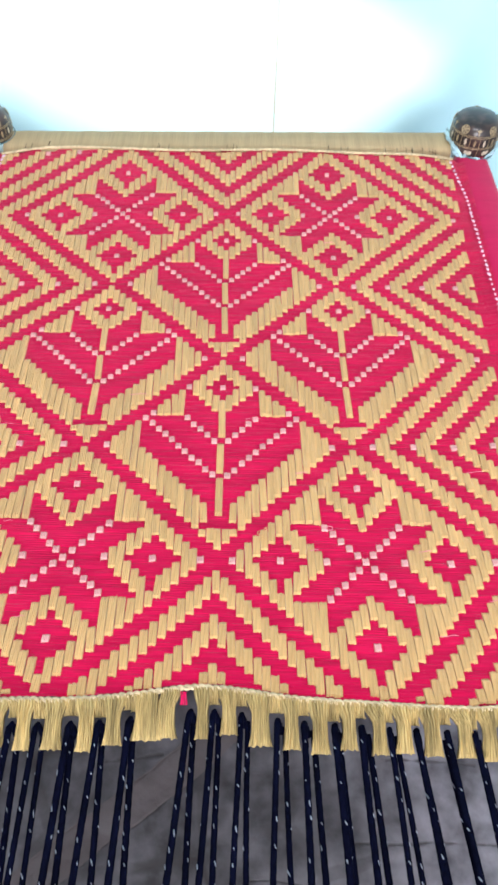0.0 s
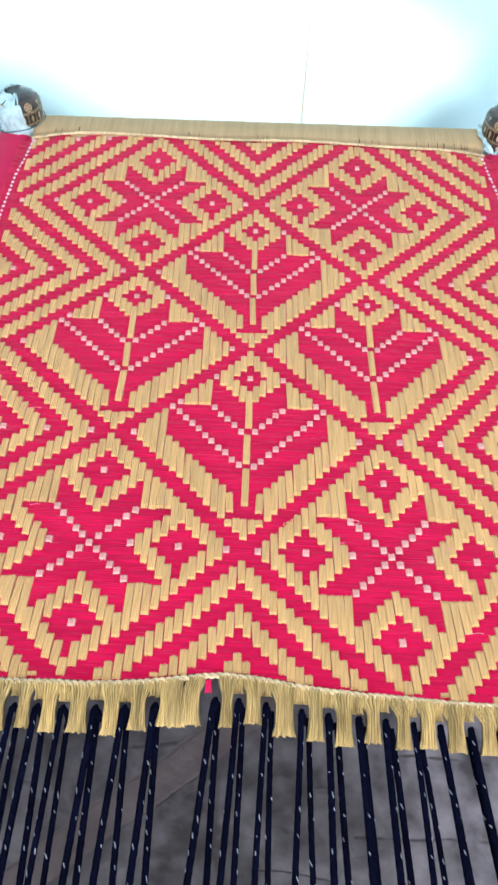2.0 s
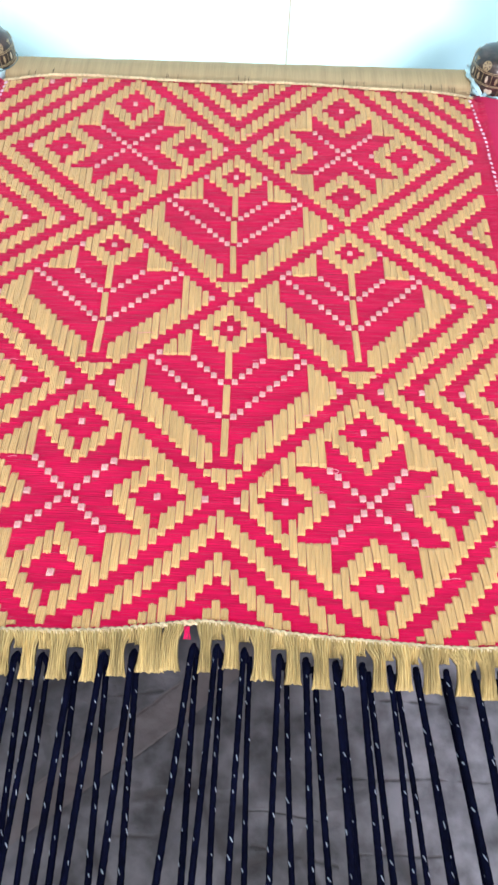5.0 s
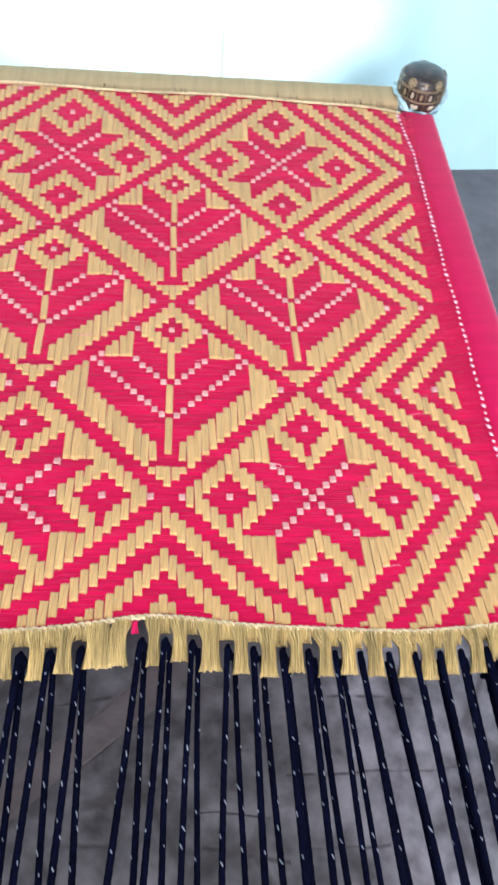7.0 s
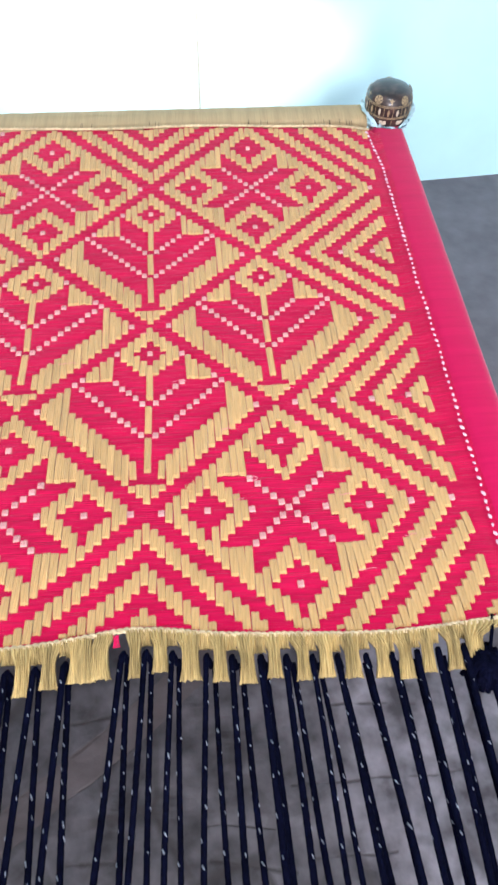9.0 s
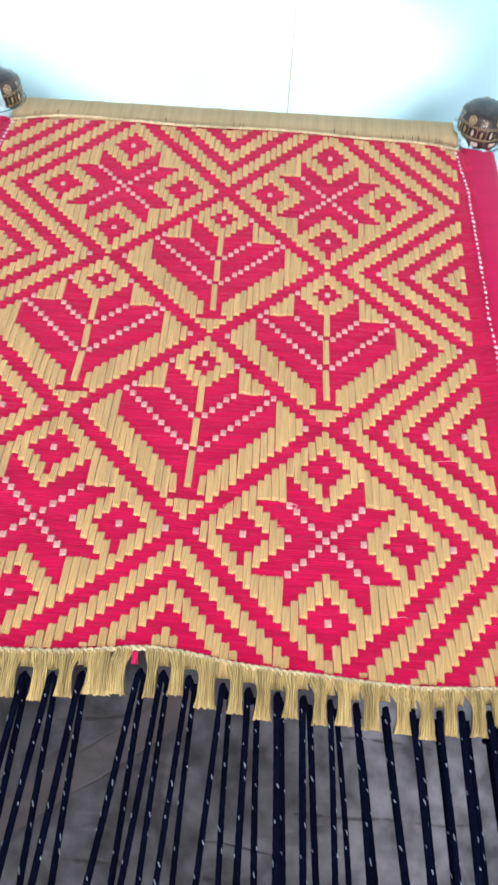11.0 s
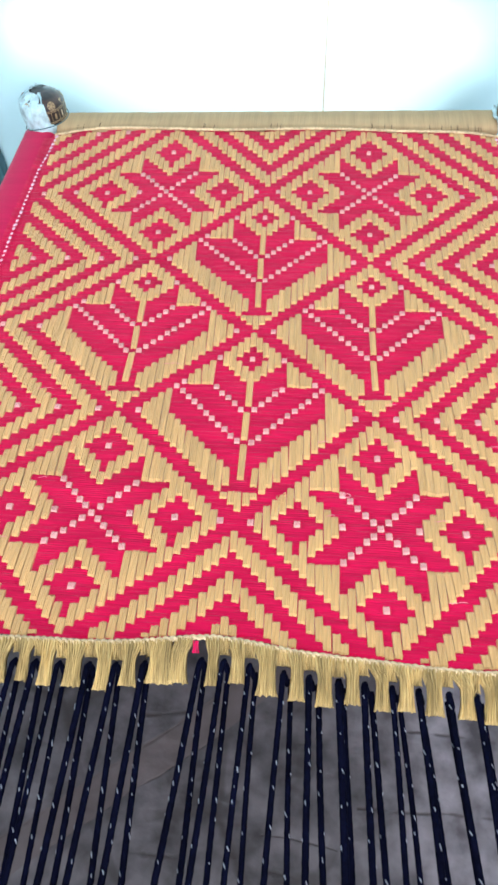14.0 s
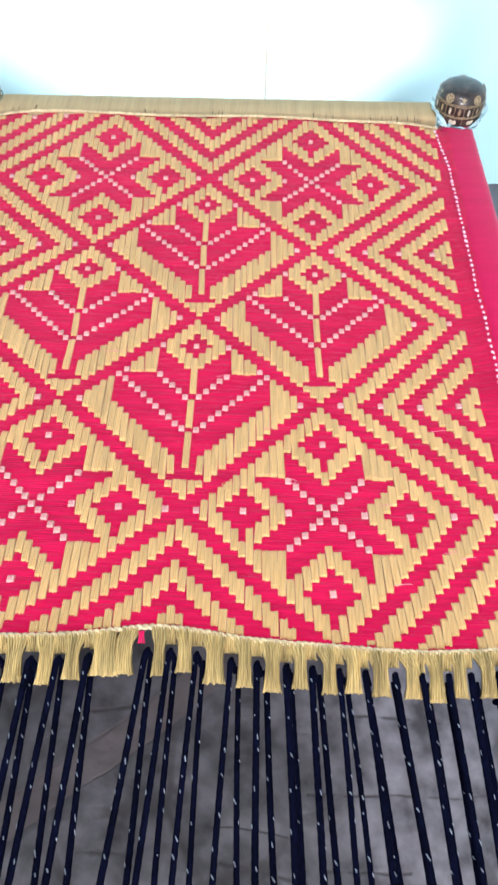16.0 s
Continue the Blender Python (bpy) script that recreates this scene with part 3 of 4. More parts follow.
def loop_ring(z, thick, sides=36):
    pts = [on_knob(2 * math.pi * k / sides, z, 0.0002).translation for k in range(sides)]
    verts, faces = [], []
    for k, p in enumerate(pts):
        out = Vector((p.x, p.y, 0)).normalized()
        for q in range(6):
            th = 2 * math.pi * q / 6
            verts.append(p + out * (thick * 0.6 * math.cos(th)) + Vector((0, 0, thick * math.sin(th))))
    for k in range(sides):
        k2 = (k + 1) % sides
        for q in range(6):
            q2 = (q + 1) % 6
            faces.append([k * 6 + q, k2 * 6 + q, k2 * 6 + q2, k * 6 + q2])
    return verts, faces


def blob(a, b, h, pts=10, power=1.0):
    """A low, raised dab of paint, a long and b wide."""
    verts = [Vector((0, 0, h))]
    for s, k in ((0.6, 0.8), (1.0, 0.0)):
        for i in range(pts):
            th = 2 * math.pi * i / pts
            verts.append(Vector((b * s * math.cos(th), a * s * math.sin(th) * (1 - 0.35 * power * math.cos(th) ** 2), h * k)))
    faces = [[0, 1 + i, 1 + (i + 1) % pts] for i in range(pts)]
    faces += [[1 + i, 1 + pts + i, 1 + pts + (i + 1) % pts, 1 + (i + 1) % pts] for i in range(pts)]
    return verts, faces


def washer(r, w, h, n=18):
    verts, faces = [], []
    for i in range(n):
        th = 2 * math.pi * i / n
        for rr, z in ((r - w, 0), (r, h), (r + w, 0)):
            verts.append(Vector((rr * math.cos(th), rr * math.sin(th), z)))
    for i in range(n):
        j = (i + 1) % n
        for q in (0, 1):
            faces.append([i * 3 + q, i * 3 + q + 1, j * 3 + q + 1, j * 3 + q])
    return verts, faces


def make_leg(x, y, spin, plain=False):
    leg = part("leg", *lathe(SHAFT, 28), WOOD, cot, "dark turned wooden leg with lacquered knob", smooth=True)
    leg.location = (x, y, 0)
    leg.rotation_euler = (0, 0, spin)
    part("knob", *lathe(KNOB, 40), LACQUER, leg, "black and brown lacquered knob with gold painted ornament", smooth=True)
    if plain:
        return leg
    for z in (0.5020, 0.4993, 0.4790, 0.4766):
        part("gold_ring", *loop_ring(z, 0.0007), GOLD, leg, "thin gold painted ring")
    for i in range(16):
        th = 2 * math.pi * i / 16
        v, f = blob(0.0074, 0.0028, 0.0006)
        part("petal", *turned(v, f, on_knob(th, 0.4892)), IVORY if i % 2 == 0 else GOLD, leg, "ivory petal dab")
        v, f = slab(-0.0005, 0.0005, -0.0096, 0.0096, 0.0, 0.0005)
        part("gold_line", *turned(v, f, on_knob(th + math.pi / 16, 0.4892, 0.0002)), GOLD, leg)
    for i in range(8):
        th = 2 * math.pi * i / 8 + 0.2
        v, f = joined(turned(*blob(0.006, 0.0045, 0.0006), Matrix.Translation((-0.0032, 0, 0)) @ Matrix.Rotation(0.35, 4, "Z")), turned(*blob(0.006, 0.0045, 0.0006), Matrix.Translation((0.0032, 0, 0)) @ Matrix.Rotation(-0.35, 4, "Z")))
        part("leaf_dab", *turned(v, f, on_knob(th, 0.4670)), IVORY, leg)
        v, f = slab(-0.0004, 0.0004, -0.010, 0.009, 0.0, 0.0005)
        part("gold_line", *turned(v, f, on_knob(th + math.pi / 8, 0.4665, 0.0002)), GOLD, leg)
    for i in range(5):
        th = 2 * math.pi * i / 5
        part("floret_ring", *turned(*washer(0.0076, 0.0010, 0.0006), on_knob(th, 0.5110, 0.0006)), GOLD, leg, "gold painted floret ring")
        pieces = [turned(*blob(0.0032, 0.0018, 0.0005), Matrix.Rotation(2 * math.pi * k / 6, 4, "Z") @ Matrix.Translation((0, 0.0050, 0))) for k in range(6)]
        v, f = joined(blob(0.0026, 0.0026, 0.0006), *pieces)
        part("floret", *turned(v, f, on_knob(th, 0.5110, 0.0008)), GOLD, leg, "gold floret dab")
        th += math.pi / 5
        v, f = joined(*[turned(*blob(0.0036, 0.0012, 0.0005), Matrix.Rotation(a, 4, "Z") @ Matrix.Translation((0, 0.003, 0))) for a in (-0.9, 0, 0.9, 3.14)])
        part("sprig", *turned(v, f, on_knob(th, 0.5105, 0.0006)), GOLD, leg, "gold sprig dab")
    return leg


leg_right = make_leg(0.496, 0.932, 0.2)
leg_left = make_leg(-0.482, 0.932, 0.45)
leg_left.scale = (0.94, 0.94, 0.99)
make_leg(0.494, NEAR_RAIL, 0.0, plain=True)
make_leg(-0.494, NEAR_RAIL, 0.0, plain=True)


def film(leg, th0, th1, z_low, z_high, ragged, seed, out=0.004, crumple=0.0022):
    """Torn polythene round a knob, crumpled, with a ragged upper edge."""
    n, m = 64, 12
    tops = [z_high(k / (n - 1)) + ragged * (noise.noise(Vector((k * 0.33, seed, 0))) + 0.6 * noise.noise(Vector((k * 0.9, seed, 3)))) for k in range(n)]
    lows = [z_low + ragged * 0.8 * noise.noise(Vector((k * 0.4, seed, 9))) for k in range(n)]
    verts, faces = [], []
    for j in range(m):
        s = j / (m - 1)
        for k in range(n):
            th = th0 + (th1 - th0) * k / (n - 1)
            z = lows[k] + (max(tops[k], lows[k] + 0.004) - lows[k]) * s
            r = knob_radius(max(0.401, min(0.525, z))) if z > 0.44 else 0.043 + (0.44 - z) * 0.3
            r += out + crumple * noise.noise(Vector((k * 0.35, j * 0.5, seed + 5))) + 0.0008 * noise.noise(Vector((k * 1.1, j * 1.3, seed)))
            verts.append(Vector((r * math.cos(th), r * math.sin(th), z)))
    for j in range(m - 1):
        for k in range(n - 1):
            faces.append([j * n + k, j * n + k + 1, (j + 1) * n + k + 1, (j + 1) * n + k])
    ob = part("plastic_wrap", verts, faces, FILM, leg, "torn milky polythene wrapping")
    ob.rotation_euler = (0, 0, -leg.rotation_euler.z)
    return ob


film(leg_right, radians(-150), radians(210), 0.440, lambda s: 0.460 + 0.026 * math.cos(radians(-150 + 360 * s)) ** 2, 0.011, 4, 0.006, 0.008)
film(leg_left, radians(85), radians(372), 0.434, lambda s: 0.531 if s < 0.74 else max(0.458, 0.478 - 0.09 * (s - 0.74)), 0.006, 8, 0.0035)
# tie string round each wrapped neck
for leg in (leg_right, leg_left):
    rise = 0.010 if leg is leg_left else 0.0
    pts = [Vector(((0.0495 + rise * 0.08) * math.cos(a), (0.0495 + rise * 0.08) * math.sin(a), 0.4585 + rise * 0.7 + rise * math.cos(a + 0.2 + leg.rotation_euler.z) + 0.003 * math.sin(a * 2 + leg.location.x))) for a in steps(0, 2 * math.pi, 40)]
    part("tie_string", *tube(pts, 0.0011, 6), TEAL, leg, "thin grey green tie string", smooth=True)

# ---------------- cords, border stitches, fringe ----------------


def twisted_cord(path, r, pitch, name, label):
    verts, faces = [], []
    for ph in (0, math.pi):
        pts, run = [], 0.0
        for i, p in enumerate(path):
            if i:
                run += (p - path[i - 1]).length
            a = run * 2 * math.pi / pitch + ph
            sway = Vector((0, 0.0012 * noise.noise(Vector((p.x * 45, p.y, 1))), 0.0008 * noise.noise(Vector((p.x * 60, p.y, 7)))))
            pts.append(p + sway + Vector((0, r * 0.75 * math.cos(a), r * 0.75 * math.sin(a))))
        radii = [r * 0.8 * (1 + 0.35 * noise.noise(Vector((p.x * 150, ph, 2)))) for p in pts]
        verts, faces = joined((verts, faces), tube(pts, radii, 6))
    return part(name, verts, faces, CORD, cot, label, smooth=True)


def bed_z(x, y):
    return surf(x / CW, y / RH).z


twisted_cord([Vector((x, near_edge(x) - 0.001, bed_z(x, near_edge(x)) + 0.004)) for x in steps(-0.455, 0.455, 460)], 0.0024, 0.016, "edge_cord", "cream twisted cord along the fringe")
twisted_cord([Vector((x, far_edge(x), bed_z(x, far_edge(x)) + 0.004)) for x in steps(-0.448, 0.448, 400)], 0.0018, 0.013, "edge_cord", "cream twisted cord along the end rail")

v, f = blob(0.0042, 0.0026, 0.0022, 8)
border_mesh = mesh_of("border_stitch", v, f, WHITE_THREAD, smooth=True)
rnd = random.Random(5)
for side in (-1, 1):
    for i in range(85):
        y = -0.155 + i * 0.0121
        x = side * (0.4535 + 0.0036 * noise.noise(Vector((y * 13, side * 3, 0))) - 0.011 * (max(0.0, y - 0.72) / 0.14) ** 2)
        ob = part_mesh("border_stitch", border_mesh, cot)
        s = rnd.uniform(0.65, 1.25)
        ob.matrix_basis = Matrix.Translation((x, y + rnd.uniform(-0.001, 0.001), max(bed_z(x, y) + 0.004, 0.4605))) @ Matrix.Rotation(radians(rnd.uniform(-25, 25) + side * 18), 4, "Z") @ Matrix.Diagonal((s, s * rnd.uniform(0.8, 1.2), 1, 1))

# navy lacing: place at the fringe, drift of the upper strand, offset and drift of the lower one
LACES = [(-0.420, -0.012, 0.005, 0.012), (-0.390, -0.010, 0.004, 0.014), (-0.360, -0.012, 0.005, 0.012), (-0.329, -0.010, 0.004, 0.010), (-0.298, -0.012, 0.005, 0.012),
         (-0.267, -0.014, 0.004, 0.012), (-0.237, -0.010, 0.0035, 0.0126), (-0.212, -0.004, 0.006, 0.0216), (-0.184, -0.006, 0.005, 0.0113), (-0.149, -0.0106, 0.002, 0.0072),
         (-0.118, -0.0161, 0.003, 0.0183), (-0.085, -0.0124, 0.0026, 0.0147), (-0.020, -0.0388, 0.0046, -0.0055), (0.006, -0.0248, 0.0054, -0.0039), (0.036, -0.0165, 0.0075, -0.0019),
         (0.075, -0.0172, 0.009, 0.0095), (0.104, 0.0056, 0.0113, 0.0195), (0.137, 0.0178, 0.0067, 0.0181), (0.166, 0.0112, 0.0084, 0.0283), (0.196, 0.0171, 0.010, 0.0307),
         (0.225, 0.0295, 0.0034, 0.042), (0.258, 0.0362, 0.002, 0.036), (0.288, 0.0224, 0.0075, 0.024), (0.318, 0.0138, 0.001, 0.014), (0.343, 0.0026, 0.010, 0.0065), (0.374, 0.0071, 0.002, 0.008)]
rope_x = [lace[0] for lace in LACES]
rnd = random.Random(11)


def fringe_tuft(x0, x1, xb, wb, length, seed):
    """A loop of warp ends hanging out past the cord: ridged threads that narrow, then flare at the cut."""
    r = random.Random(seed)
    nu, nvv = 57, 12
    verts, faces = [], []
    ph = r.uniform(0, 6)
    for j in range(nvv):
        s = j / (nvv - 1)
        for i in range(nu):
            u = i / (nu - 1)
            top = x0 + (x1 - x0) * u
            narrow = 1 - 0.10 * math.exp(-(((s - 0.5) / 0.2) ** 2)) + 0.20 * max(0.0, s - 0.8) / 0.2
            bot = xb + (u - 0.5) * wb * (1 + 0.12 * s)
            k = max(0.0, min(1.0, (s - 0.04) / 0.36))
            k = k * k * (3 - 2 * k)
            x = (top * (1 - k) + bot * k)
            x = xb + (x - xb) * narrow
            ye = near_edge((x0 + x1) / 2) - 0.002
            y = ye - s * length * (1 + 0.05 * noise.noise(Vector((u * 7, seed, 0))) * (1 if j > nvv - 3 else 0))
            edge = 1 - abs(2 * u - 1) ** 6
            z = bed_z(x, ye) + 0.001 - 0.011 * s ** 1.5 + edge * 0.0028 + 0.0046 * (1 - abs(math.cos(u * max(3.0, 1250 * wb) + ph + 1.6 * noise.noise(Vector((u * 2, s * 1.5, seed))))) ** 5) * (1 - 0.5 * s * s)
            verts.append(Vector((x + 0.0008 * noise.noise(Vector((u * 9, s * 5, seed))), y, z)))
    n_top = len(verts)
    for j in range(nvv):
        for i in range(nu):
            p = verts[j * nu + i]
            verts.append(Vector((p.x, p.y + 0.0006, p.z - 0.0045)))
    for j in range(nvv - 1):
        for i in range(nu - 1):
            a = j * nu + i
            faces.append([a + nu, a + nu + 1, a + 1, a])
            faces.append([n_top + a, n_top + a + 1, n_top + a + nu + 1, n_top + a + nu])
    for i in range(nu - 1):
        a = (nvv - 1) * nu + i
        faces.append([a, n_top + a, n_top + a + 1, a + 1])
    for j in range(nvv - 1):
        for a, b in ((j * nu, (j + 1) * nu), ((j + 1) * nu + nu - 1, j * nu + nu - 1)):
            faces.append([a, n_top + a, n_top + b, b])
    return part("fringe_tuft", verts, faces, TUFT, cot, "pale khaki loop of warp ends", smooth=True)


for i, (xa, xb) in enumerate(zip(rope_x, rope_x[1:])):
    mid = (xa + xb) / 2
    if xb - xa > 0.045:
        fringe_tuft(mid - 0.026, mid - 0.002, mid - 0.014, 0.025, 0.047, i)
        fringe_tuft(mid + 0.001, mid + 0.022, mid + 0.007, 0.020, 0.048, i + 50)
        fringe_tuft(xa + 0.001, mid - 0.024, (xa + mid - 0.023) / 2, mid - 0.025 - xa, 0.015, i + 150)
        continue
    lean = rnd.uniform(-0.002, 0.003) + (0.003 if xa > 0.05 else -0.001)
    gap = xb - xa
    wide = gap * rnd.uniform(0.47, 0.54)
    fringe_tuft(mid - gap * 0.36, mid + gap * 0.36, mid + 0.001 + lean, wide, rnd.uniform(0.045, 0.052), i)
    fringe_tuft(xb - gap * 0.22, xb + gap * 0.22, xb + 0.0005, gap * 0.40, rnd.uniform(0.012, 0.019), i + 150)
fringe_tuft(rope_x[-1] + 0.001, 0.430, rope_x[-1] + 0.016, 0.021, 0.046, 90)

# ---------------- navy lacing ropes ----------------


fleck_data = [mesh_of("fleck", *blob(0.0025 + 0.0007 * k, 0.0005 + 0.0001 * k, 0.0006, 6), FLECK) for k in range(3)]


def lacing(points, r, seed):
    rope = part("lacing_rope", *tube(points, r, 12, 3, 0.05, 540.0), NAVY, cot, "navy laced rope with silver flecks", smooth=True)
    rf = random.Random(seed)
    s_next, run = rf.uniform(0.006, 0.03), 0.0
    for a, b in zip(points[3:], points[4:]):
        d = b - a
        while s_next < run + d.length and b.y > -0.40:
            th = radians(rf.uniform(25, 155))
            out, along = Vector((math.cos(th), 0, math.sin(th))), d.normalized()
            sidev = along.cross(out).normalized()
            out = sidev.cross(along)
            m = Matrix.Translation(a + d * ((s_next - run) / d.length) + out * (r * 0.99)) @ Matrix((sidev, along, out)).transposed().to_4x4() @ Matrix.Rotation(radians(rf.uniform(10, 35)), 4, "Z")
            fleck = part_mesh("fleck", fleck_data[rf.randrange(3)], rope)
            fleck.matrix_basis = m @ Matrix.Diagonal((1, rf.uniform(0.6, 1.2), 1, 1))
            s_next += rf.uniform(0.012, 0.042)
        run += d.length


for i, (x, drift, off, drift2) in enumerate(LACES):
    r = rnd.uniform(0.0032, 0.0040)
    ye = near_edge(x)
    z0 = bed_z(x, ye)
    ph = rnd.uniform(0, 6)
    x += 0.0006
    pts = [Vector((x + 0.006, ye - 0.036, z0 - 0.014)), Vector((x + 0.003, ye - 0.029, z0 - 0.007)), Vector((x + 0.001, ye - 0.026, z0)), Vector((x, ye - 0.030, z0 + 0.003))]
    for s in steps(0.03, 1.0, 130):
        y = ye - 0.026 + (NEAR_RAIL + 0.03 - ye + 0.026) * s
        pts.append(Vector((x + drift * s + 0.0004 * math.sin(s * 9 + ph), y, z0 + 0.003 + (0.452 - z0) * s + 0.0005 * math.sin(s * 11 + ph))))
    lacing(pts, r, i)
    ph = rnd.uniform(0, 6)
    pts = [Vector((x + off + drift2 * s + 0.0005 * math.sin(s * 9 + ph), ye - 0.030 + (NEAR_RAIL + 0.03 - ye + 0.03) * s, z0 - 0.013 - 0.008 * s + 0.0006 * math.sin(s * 11 + ph))) for s in steps(0.0, 1.0, 130)]
    lacing(pts, r * 0.95, i + 100)

# navy tassel knotted at the corner of the fringe
TX, TY, TZ = 0.401, -0.213, 0.450
verts, faces = [], []
for k in range(170):
    th, ph = rnd.uniform(0, 2 * math.pi), rnd.uniform(-0.4, 1.2)
    d = Vector((math.cos(th) * math.cos(ph) * 0.9, math.sin(th) * math.cos(ph) - 0.25, math.sin(ph) * 0.8))
    pts = [Vector((TX, TY, TZ)) + d * s + Vector((0, 0, -0.006 * (s / 0.02) ** 2)) for s in steps(0.002, rnd.uniform(0.024, 0.031), 5)]
    verts, faces = joined((verts, faces), tube(pts, [0.004, 0.0046, 0.0046, 0.0042, 0.0030], 6))
part("tassel", verts, faces, NAVY, cot, "navy cotton pom tassel knotted at the corner", smooth=True)
lacing([Vector((TX + 0.004 + 0.02 * s, TY - 0.008 - 0.40 * s, TZ - 0.004 - 0.004 * s)) for s in steps(0, 1, 36)], 0.005, 300)
part("tassel_string", *tube([Vector((0.418 - 0.012 * s, -0.165 - 0.04 * s, 0.462 - 0.006 * s + 0.004 * math.sin(3 * s))) for s in steps(0, 1, 8)], 0.0022, 8), NAVY, cot, smooth=True)

# red thread ends that show in the fringe
for xr, yr in ((-0.030, -0.163), (0.438, -0.172)):
    pieces = [tube([Vector((xr + 0.0016 * k + 0.001 * math.sin(k + 3 * s), yr - 0.013 * s, bed_z(xr, yr) + 0.003 - 0.004 * s * s)) for s in steps(0, 1, 6)], 0.0009, 5) for k in range(5)]
    part("thread_end", *joined(*pieces), RED_WRAP, cot, "loose crimson thread ends")

# shade in the slits between warp threads on the end rail, as dark tubes
rnd = random.Random(77)
for x in [rnd.choice((-0.38, -0.12, 0.02, 0.22, 0.34, 0.40)) + rnd.uniform(-0.03, 0.03) for k in range(26)]:
    y0 = far_edge(x) + 0.004
    pts = [Vector((x + 0.0006 * s, y0 + rnd.uniform(0.010, 0.016) * s, 0.4655 + 0.0030 * math.sin(min(1.0, s * 1.4) * 1.57))) for s in steps(0, 1, 5)]
    part("slit_shade", *tube(pts, 0.0005, 4), WOOD, cot, "dark brown stray thread")

# pulled threads and a frayed spot in the weave
rnd = random.Random(31)
for k in range(24):
    c, r = rnd.uniform(-38, 38), rnd.choice((-1, 1)) * abs(rnd.gauss(0, 9)) + rnd.choice((0, 0, 18, 70))
    if r < -14 or r > 84:
        continue
    n = rnd.uniform(1.0, 2.6)
    pts = []
    for s in steps(-0.5, 0.5, 6):
        p = surf(c + n * s, r + 0.1 * math.sin(5 * s))
        p.z += 0.0030 + 0.0012 * math.cos(math.pi * s)
        pts.append(p)
    part("pulled_thread", *tube(pts, 0.0004, 4), PINK, panel, "pale pink pulled thread")
for k in range(7):
    p0 = surf(5.7 + rnd.uniform(-0.5, 0.5), 3.6 + rnd.uniform(-1.0, 1.0))
    a0 = rnd.uniform(0, 6)
    pts = [p0 + Vector((0.0022 * math.cos(a0 + 4 * s), 0.003 * math.sin(a0 + 5 * s), 0.0035 + 0.002 * math.sin(3 * s))) for s in steps(0, 1, 9)]
    part("frayed_thread", *tube(pts, 0.0006, 5), KHAKI, panel, "frayed curl of khaki thread")
pts = [surf(14.6, 4.7) + Vector((0.0045 * math.cos(a), 0.003 * math.sin(a), 0.004)) for a in steps(0, 5.9, 12)]
part("frayed_thread", *tube(pts, 0.0006, 5), PINK, panel, "small pink thread loop")

# ---------------- loose things on the floor ----------------


def plastic_scrap(x, y, sx, sy, high, seed, label):
    def place(u, v):
        edge = 1 - max(abs(u), abs(v)) ** 2
        n = noise.noise(Vector((u * 2.3, v * 2.3, seed))) + 0.6 * noise.noise(Vector((u * 6, v * 6, seed)))
        return Vector((u * sx * (1 + 0.3 * noise.noise(Vector((v * 3, seed, 1)))), v * sy * (1 + 0.3 * noise.noise(Vector((u * 3, seed, 2)))), 0.002 + high * max(0, 0.45 + n) * (0.35 + edge)))
    v, f = grid_sheet(steps(-1, 1, 22), steps(-1, 1, 16), place)
    ob = tagged(new("plastic_scrap", mesh_of("plastic_scrap", v, f, THIN_FILM)), label, "scrap")
    ob.location = (x, y, 0)
    return ob


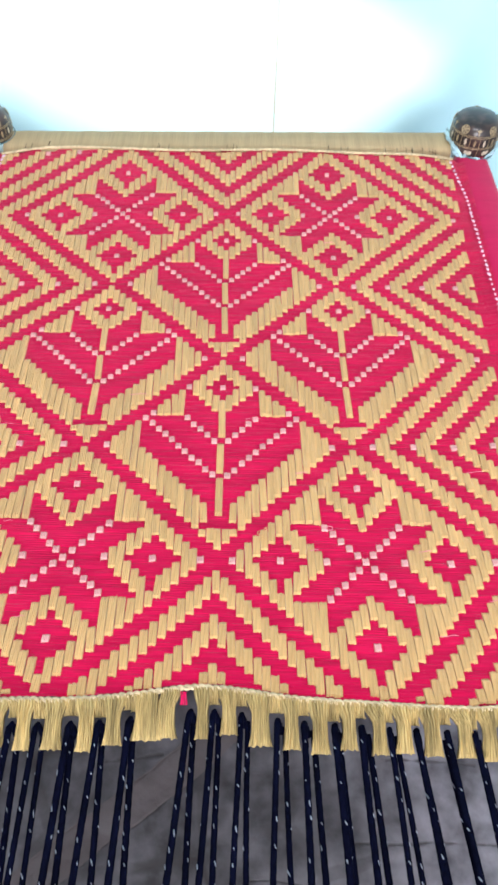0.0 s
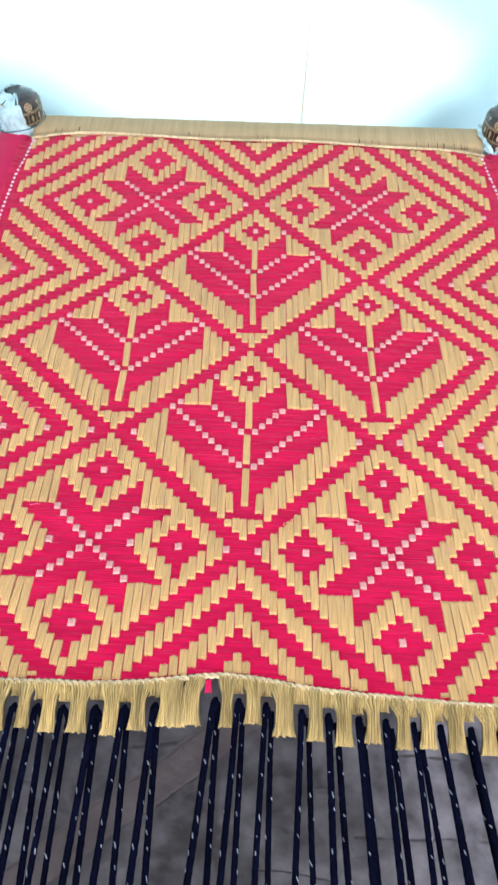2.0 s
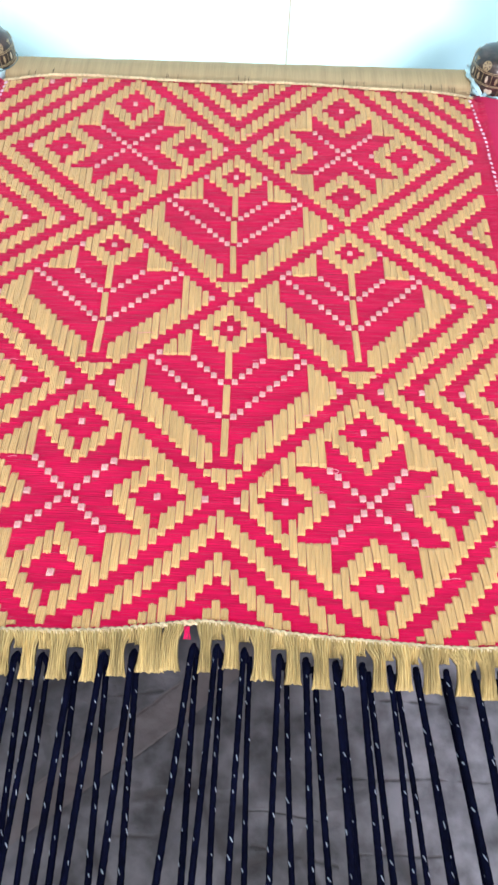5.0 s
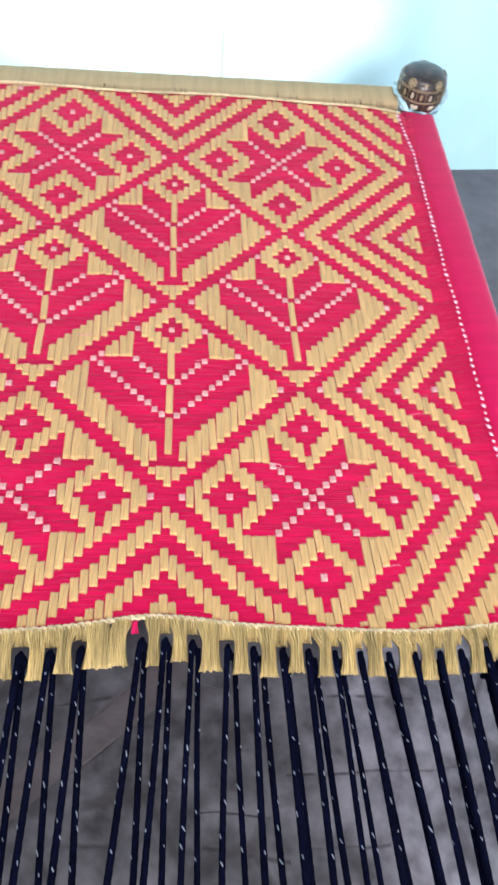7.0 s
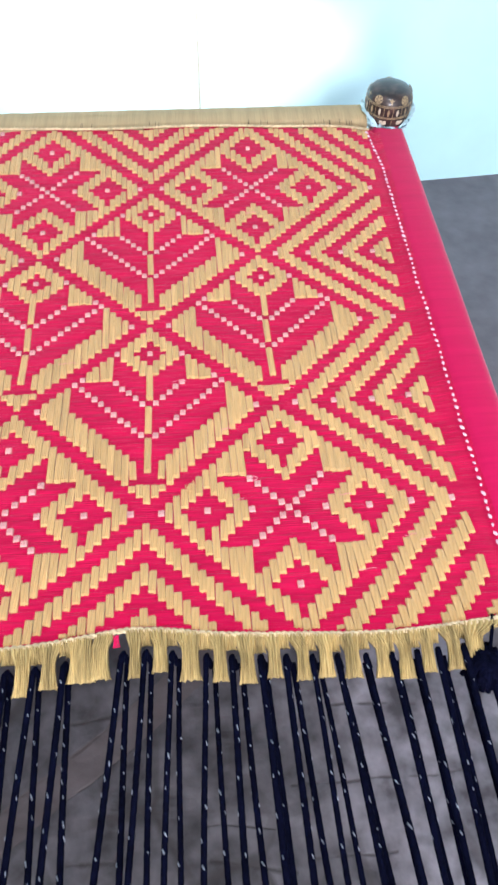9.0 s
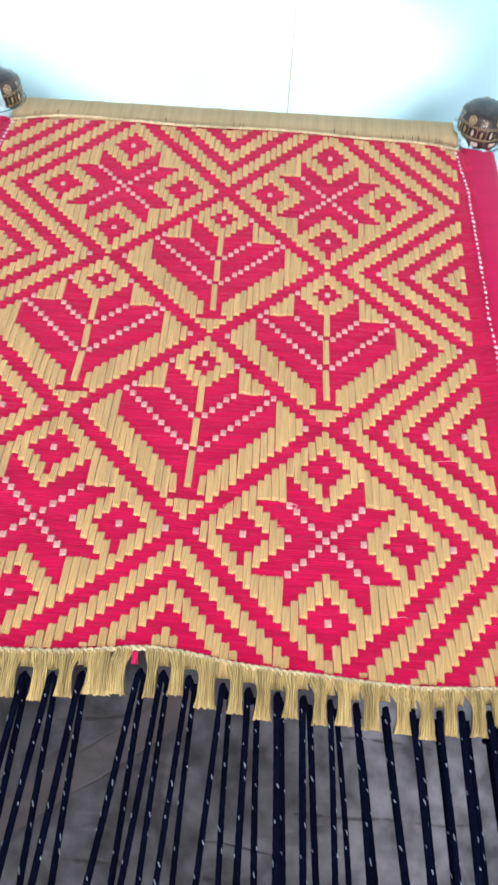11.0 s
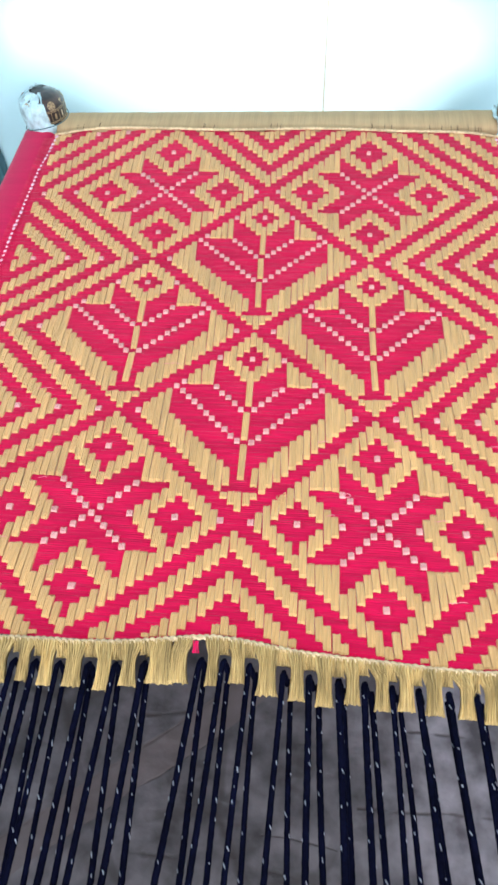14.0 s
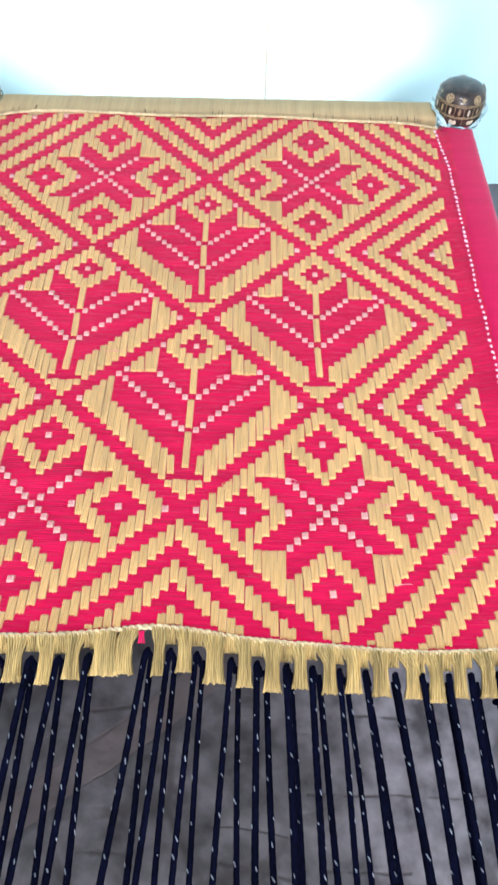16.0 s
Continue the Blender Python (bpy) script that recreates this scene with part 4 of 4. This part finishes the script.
plastic_scrap(1.150, 1.368, 0.07, 0.016, 0.014, 2, "crumpled milky plastic scrap on cement floor beside wall")
plastic_scrap(0.822, 0.517, 0.009, 0.005, 0.004, 6, "tiny pale plastic scrap lying on cement floor")
pts = [Vector((1.10 - 0.035 * math.sin(math.pi * s) - 0.03 * s, 1.15 - 0.22 * s, 0.0028)) for s in steps(0, 1, 30)]
tagged(new("cable", mesh_of("cable", *tube(pts, 0.0024, 8), NAVY, True)), "thin black cable lying on grey cement floor", "cable")

# ---------------- khaki floats of the weave ----------------
NEAREST = 300
runs = sorted((run for run in stitch_runs()), key=lambda q: (q[1] + q[2], abs(q[0])))
shapes = {}
rnd = random.Random(21)
rest_v, rest_f, dots_v, dots_f = [], [], [], []
count = 0
for c, r0, r1 in runs:
    low, high = r0 - 0.5, r1 + 0.5
    while low < high and surf(c, low).y < near_edge(surf(c, low).x) + 0.0030:
        low += 0.25
    while low < high and surf(c, high).y > far_edge(surf(c, high).x):
        high -= 0.25
    if high - low < 0.5:
        continue
    n = max(1, round(high - low))
    m = stitch_pose(c, low, high, n, rnd)
    dot = r0 == r1 and high - low > 0.9 and not any(abs(abs(c) - lc) == 2 and r0 - lr == 4 for lc, lr in ((0, 0), (0, 34), (19, 17)))
    if dot:
        m = m @ Matrix.Diagonal((0.86, 0.9, 1, 1))
    if count < NEAREST:
        key = (n, dot, rnd.randrange(3))
        if key not in shapes:
            shapes[key] = mesh_of("stitch", *stitch_shape(n, key[2] * 7 + n), CREAM if dot else KHAKI)
        ob = part_mesh("stitch", shapes[key], panel)
        ob.matrix_basis = m
        count += 1
        continue
    v, f = turned(*stitch_shape(n, rnd.randrange(50)), m)
    if dot:
        k = len(dots_v)
        dots_v += v
        dots_f += [[i + k for i in face] for face in f]
    else:
        k = len(rest_v)
        rest_v += v
        rest_f += [[i + k for i in face] for face in f]
tagged(part("far_stitches", rest_v, rest_f, KHAKI, panel, "khaki floats forming leaves, stars and chevrons"), kind="stuff")
tagged(part("far_dot_stitches", dots_v, dots_f, CREAM, panel, "small pale single stitches"), kind="stuff")
